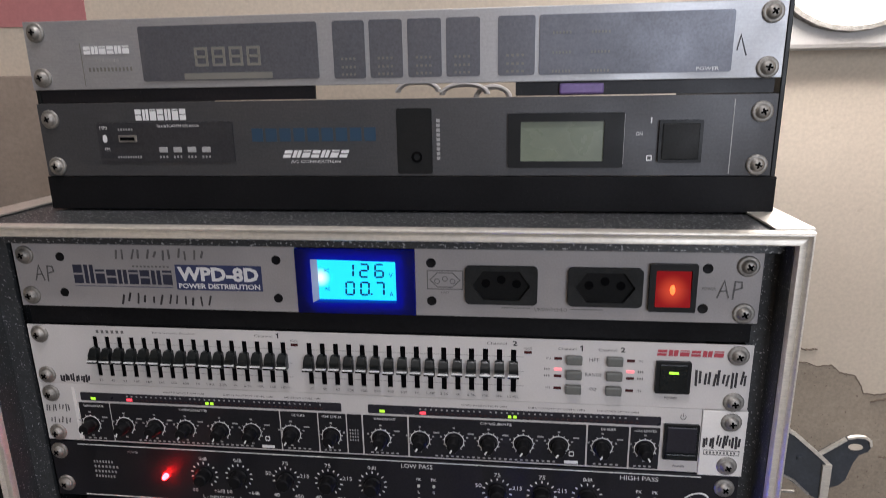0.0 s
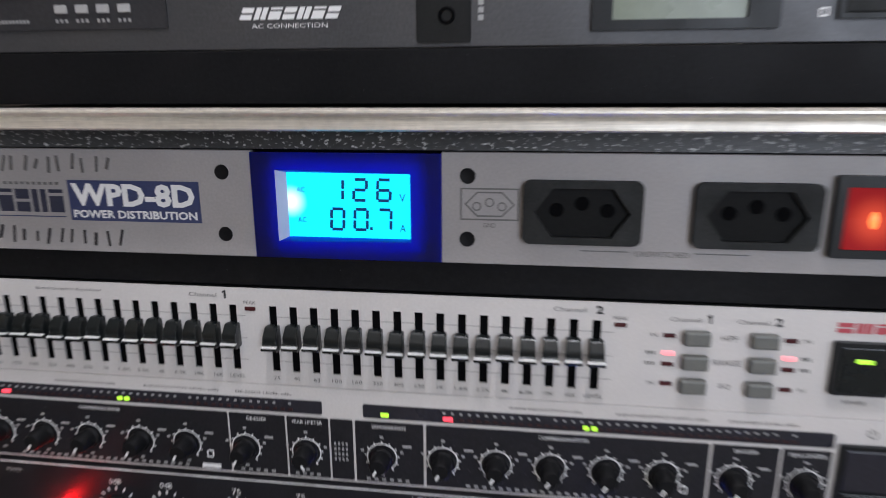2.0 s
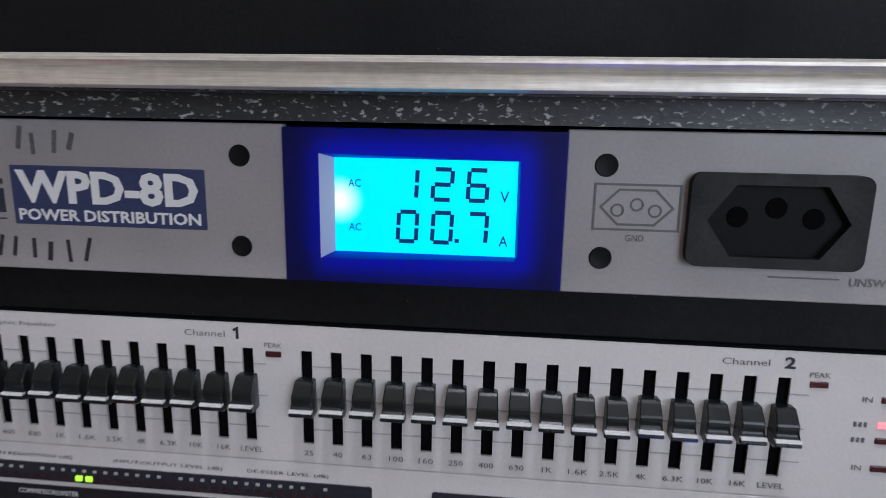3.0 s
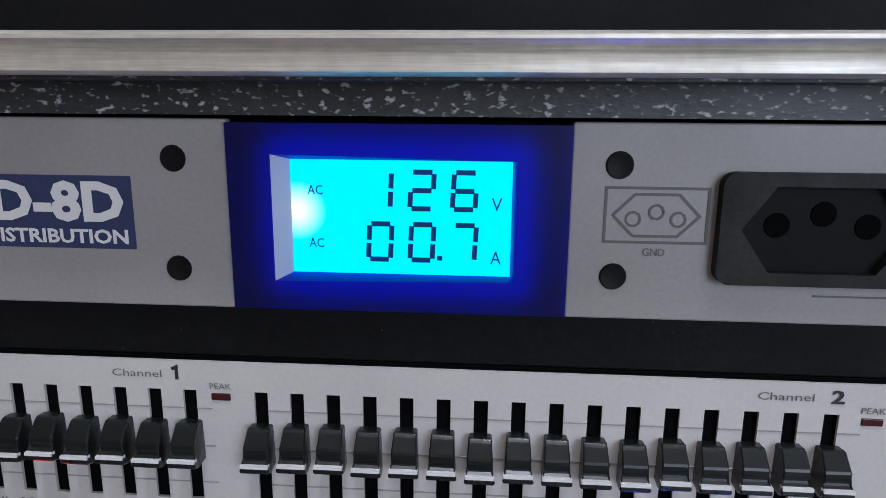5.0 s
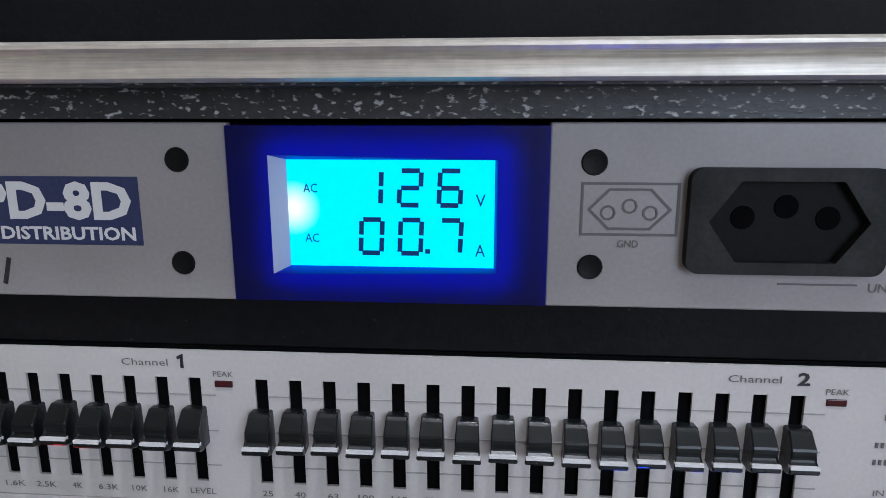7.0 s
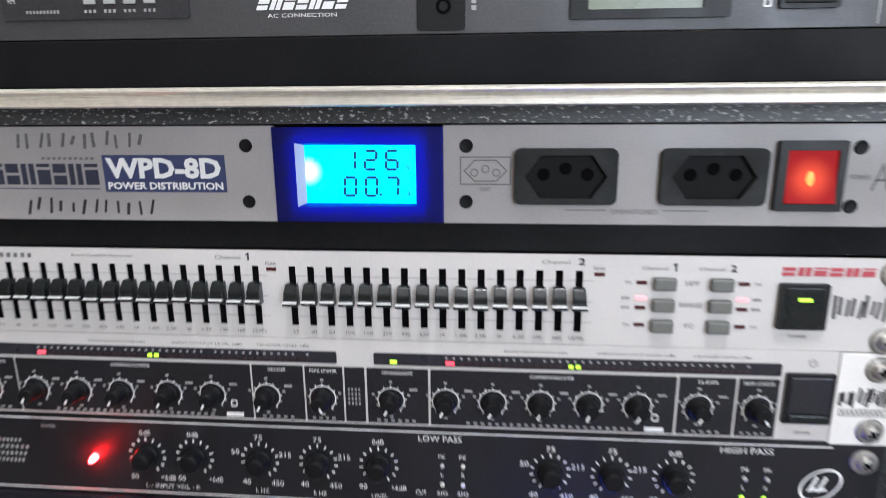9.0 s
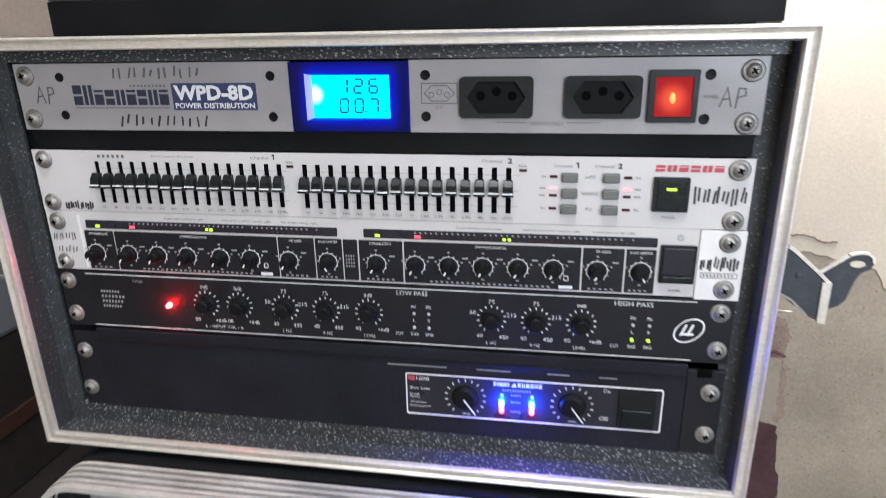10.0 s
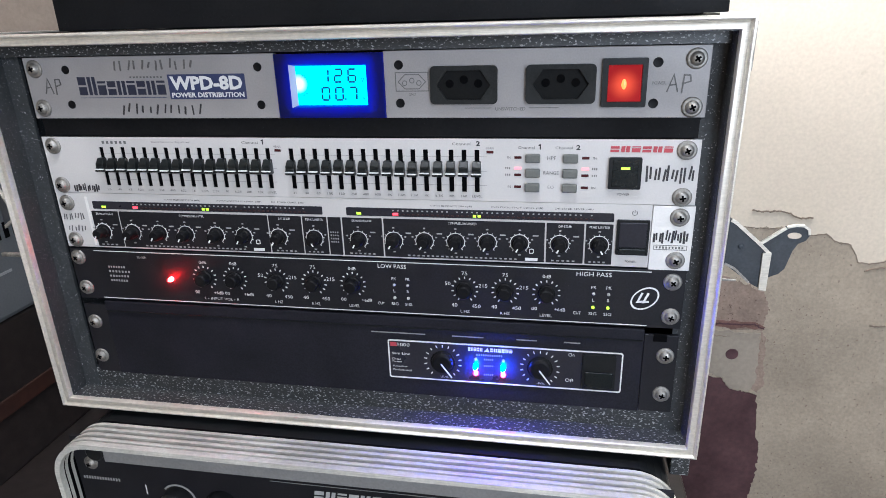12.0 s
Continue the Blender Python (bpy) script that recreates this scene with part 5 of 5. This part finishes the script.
def patch(name, corners, y, mat, label, seed, rough=0.006, thick=0.0016, n=14):
    """A patch with a ragged outline on the wall."""
    rnd = random.Random(seed)
    pts = []
    for i, (xa, za) in enumerate(corners):
        xb, zb = corners[(i + 1) % len(corners)]
        reach = min(rough, 0.45 * math.hypot(xb - xa, zb - za) / n)
        for k in range(n):
            f = k / n
            e = reach if k else 0
            pts.append((xa + (xb - xa) * f + rnd.uniform(-e, e), za + (zb - za) * f + rnd.uniform(-e, e)))
    return solo(name, prism(bmesh.new(), pts, y - thick, y + 0.001), mat, label, "wall", "structure")


def wall_lamp():
    x, _, z = WALL_LAMP
    t = thing("wall_lamp", (x, WALL_Y, z), "grey wall lamp with bright round dome", "lamp")
    part("housing", box(x - 0.125, x + 0.135, WALL_Y - 0.035, WALL_Y, z - 0.117, z + 0.13, bev=0.006), LAMPBODY, t)
    d = part("dome", lathe(bmesh.new(), x, z, [(WALL_Y - 0.035, 0.092), (WALL_Y - 0.06, 0.090), (WALL_Y - 0.085, 0.075), (WALL_Y - 0.10, 0.045), (WALL_Y - 0.105, 0.0)], 32), LAMPGLOW, t, "glowing white dome", True)
    d.visible_shadow = False
    part("rim", lathe(bmesh.new(), x, z, [(WALL_Y - 0.035, 0.100), (WALL_Y - 0.045, 0.099), (WALL_Y - 0.046, 0.094), (WALL_Y - 0.035, 0.093)], 32), STEEL, t, "metal ring", True)


wall_lamp()


def ceiling_lamp():
    x, y, z = CEILING_LAMP
    t = thing("ceiling_lamp", (x, y, 2.6), "bare white bulb hanging from the ceiling", "lamp")
    part("cord", lathe_z(x, y, z + 0.10, 2.6, 0.004, 0.004), PLASTIC, t)
    part("socket", lathe_z(x, y, z + 0.05, z + 0.11, 0.020, 0.016), PLASTIC, t)
    bm = bmesh.new()
    bmesh.ops.create_uvsphere(bm, u_segments=20, v_segments=12, radius=0.055, matrix=Matrix.Translation((x, y, z)))
    part("bulb", bm, LAMPGLOW, t, "glowing white bulb", True).visible_shadow = False


ceiling_lamp()


INK_CRACK = material("crack_shadow_dirt", (0.20, 0.155, 0.12), 0.95, 0.0, 0.4, 300)

def wall_damage():
    y = WALL_Y
    peel = [(0.30, 0.905), (0.389, 0.908), (0.453, 0.909), (0.488, 0.900), (0.505, 0.902), (0.516, 0.892), (0.535, 0.888), (0.544, 0.875), (0.548, 0.864), (0.563, 0.862), (0.581, 0.866), (0.72, 0.858), (1.25, 0.83)]
    patch("bare_patch", peel + [(1.25, 0.25), (0.30, 0.25)], y, BARE, "bare plaster where the paint has peeled", 4, 0.004, 0.0010, 10)
    patch("brown_patch", [(0.33, 0.838), (0.392, 0.836), (0.440, 0.816), (0.449, 0.790), (0.446, 0.756), (0.33, 0.758)], y - 0.0010, BROWN, "brown mortar under the lost plaster", 12, 0.005, 0.0010, 9)
    patch("red_brown_patch", [(0.33, 0.776), (0.393, 0.770), (0.434, 0.770), (0.449, 0.762), (0.434, 0.758), (0.33, 0.760)], y - 0.0018, RUST, "red-brown streak in the mortar", 14, 0.003, 0.0008, 8)
    patch("cement_patch", [(0.345, 0.757), (0.421, 0.752), (0.444, 0.752), (0.446, 0.707), (0.447, 0.672), (0.440, 0.656), (0.414, 0.660), (0.400, 0.678), (0.345, 0.690)], y - 0.0012, CEMENT, "grey cement patch with a round hole", 7, 0.003, 0.0016, 8)
    patch("worn_strip", [(0.444, 0.756), (0.453, 0.744), (0.454, 0.707), (0.461, 0.670), (0.452, 0.655), (0.444, 0.660)], y - 0.0008, BROWN, "brown mortar edge beside the cement", 17, 0.002, 0.0010, 7)
    patch("maroon_patch", [(0.33, 0.690), (0.400, 0.676), (0.414, 0.658), (0.442, 0.654), (0.453, 0.650), (0.458, 0.606), (0.468, 0.551), (0.470, 0.509), (0.464, 0.470), (0.45, 0.36), (0.33, 0.36)], y - 0.0010, MAROON, "dark maroon undercoat laid bare", 9, 0.003, 0.0012, 9)
    solo("plaster_hole", lathe(bmesh.new(), 0.410, 0.717, [(y - 0.0030, 0.0088), (y - 0.0036, 0.0080), (y - 0.0034, 0.0062), (y - 0.0029, 0.0)], 16), MAROON, "small dark hole in the cement", "wall", "structure")
    rnd = random.Random(21)

    def ragged(pts, n, e):
        out = []
        for (xa, za), (xb, zb) in zip(pts, pts[1:]):
            r = min(e, 0.4 * math.hypot(xb - xa, zb - za) / n)
            out += [(xa + (xb - xa) * k / n + rnd.uniform(-r, r), za + (zb - za) * k / n + rnd.uniform(-r, r)) for k in range(n)]
        return out + [pts[-1]]
    # Thin brown stroke draws the shadow line along the peeled edge.
    edge = stroke(bmesh.new(), ragged(peel[1:], 9, 0.0016), 0.0011, y - 0.0016, y - 0.0005)
    solo("paint_edge", edge, INK_CRACK, "broken edge of the cream paint with its shadow line drawn dark", "wall", "structure")
    for pts, w in ((((0.409, 0.933), (0.422, 0.931), (0.442, 0.932), (0.456, 0.929), (0.467, 0.923), (0.484, 0.924)), 0.0016), (((0.36, 0.765), (0.393, 0.764), (0.434, 0.766), (0.447, 0.759)), 0.0024),
                   (((0.579, 0.772), (0.591, 0.772), (0.599, 0.773)), 0.0012), (((0.559, 0.852), (0.568, 0.856), (0.583, 0.858)), 0.0011), (((0.372, 0.746), (0.395, 0.745), (0.404, 0.746)), 0.0009)):
        solo("plaster_crack", stroke(bmesh.new(), ragged(list(pts), 7, 0.0012), w, y - 0.0032, y - 0.0008), MAROON if w > 0.0016 else INK_CRACK, "thin dark crack in the plaster", "wall", "structure")
    # Added board: its tan-brown stands in for shade on the wall's left part.
    solo("wall_board", box(-1.25, -0.36, y - 0.012, y, 0.95, 1.283, bev=0.002), BOARD, "tan-brown board added for the shade on the left wall", "board", "structure")
    solo("pink_band", box(-1.30, -0.46, y - 0.0015, y + 0.001, 1.345, 1.75), PINK, "faded pink painted band on the wall", "wall", "structure")


wall_damage()


def rear_cables():
    """Pale cables that hang behind the gap of the upper case."""
    for i, (x, r) in enumerate(((0.000, 0.020), (0.045, 0.022), (0.072, 0.016))):
        bm = bmesh.new()
        n, m, rr = 18, 8, 0.0028
        rings = []
        for k in range(n + 1):
            a = math.pi * k / n
            c = Vector((x + r * math.cos(a), UY + 0.215 + 0.004 * i, 1.2560 + 0.010 * math.sin(a) - 0.003 * i))
            d = Vector((math.cos(a), 0, 0.5 * math.sin(a))).normalized()
            u = Vector((0, 1, 0))
            rings.append([bm.verts.new(c + rr * (math.cos(q) * d + math.sin(q) * u)) for q in [2 * math.pi * j / m for j in range(m)]])
        for p, q in zip(rings, rings[1:]):
            for j in range(m):
                bm.faces.new((p[j], p[(j + 1) % m], q[(j + 1) % m], q[j]))
        tagged(solo("cable", bm, CABLE, "pale cable looped behind the units", "cable", "", True), group="cables behind the units")


rear_cables()
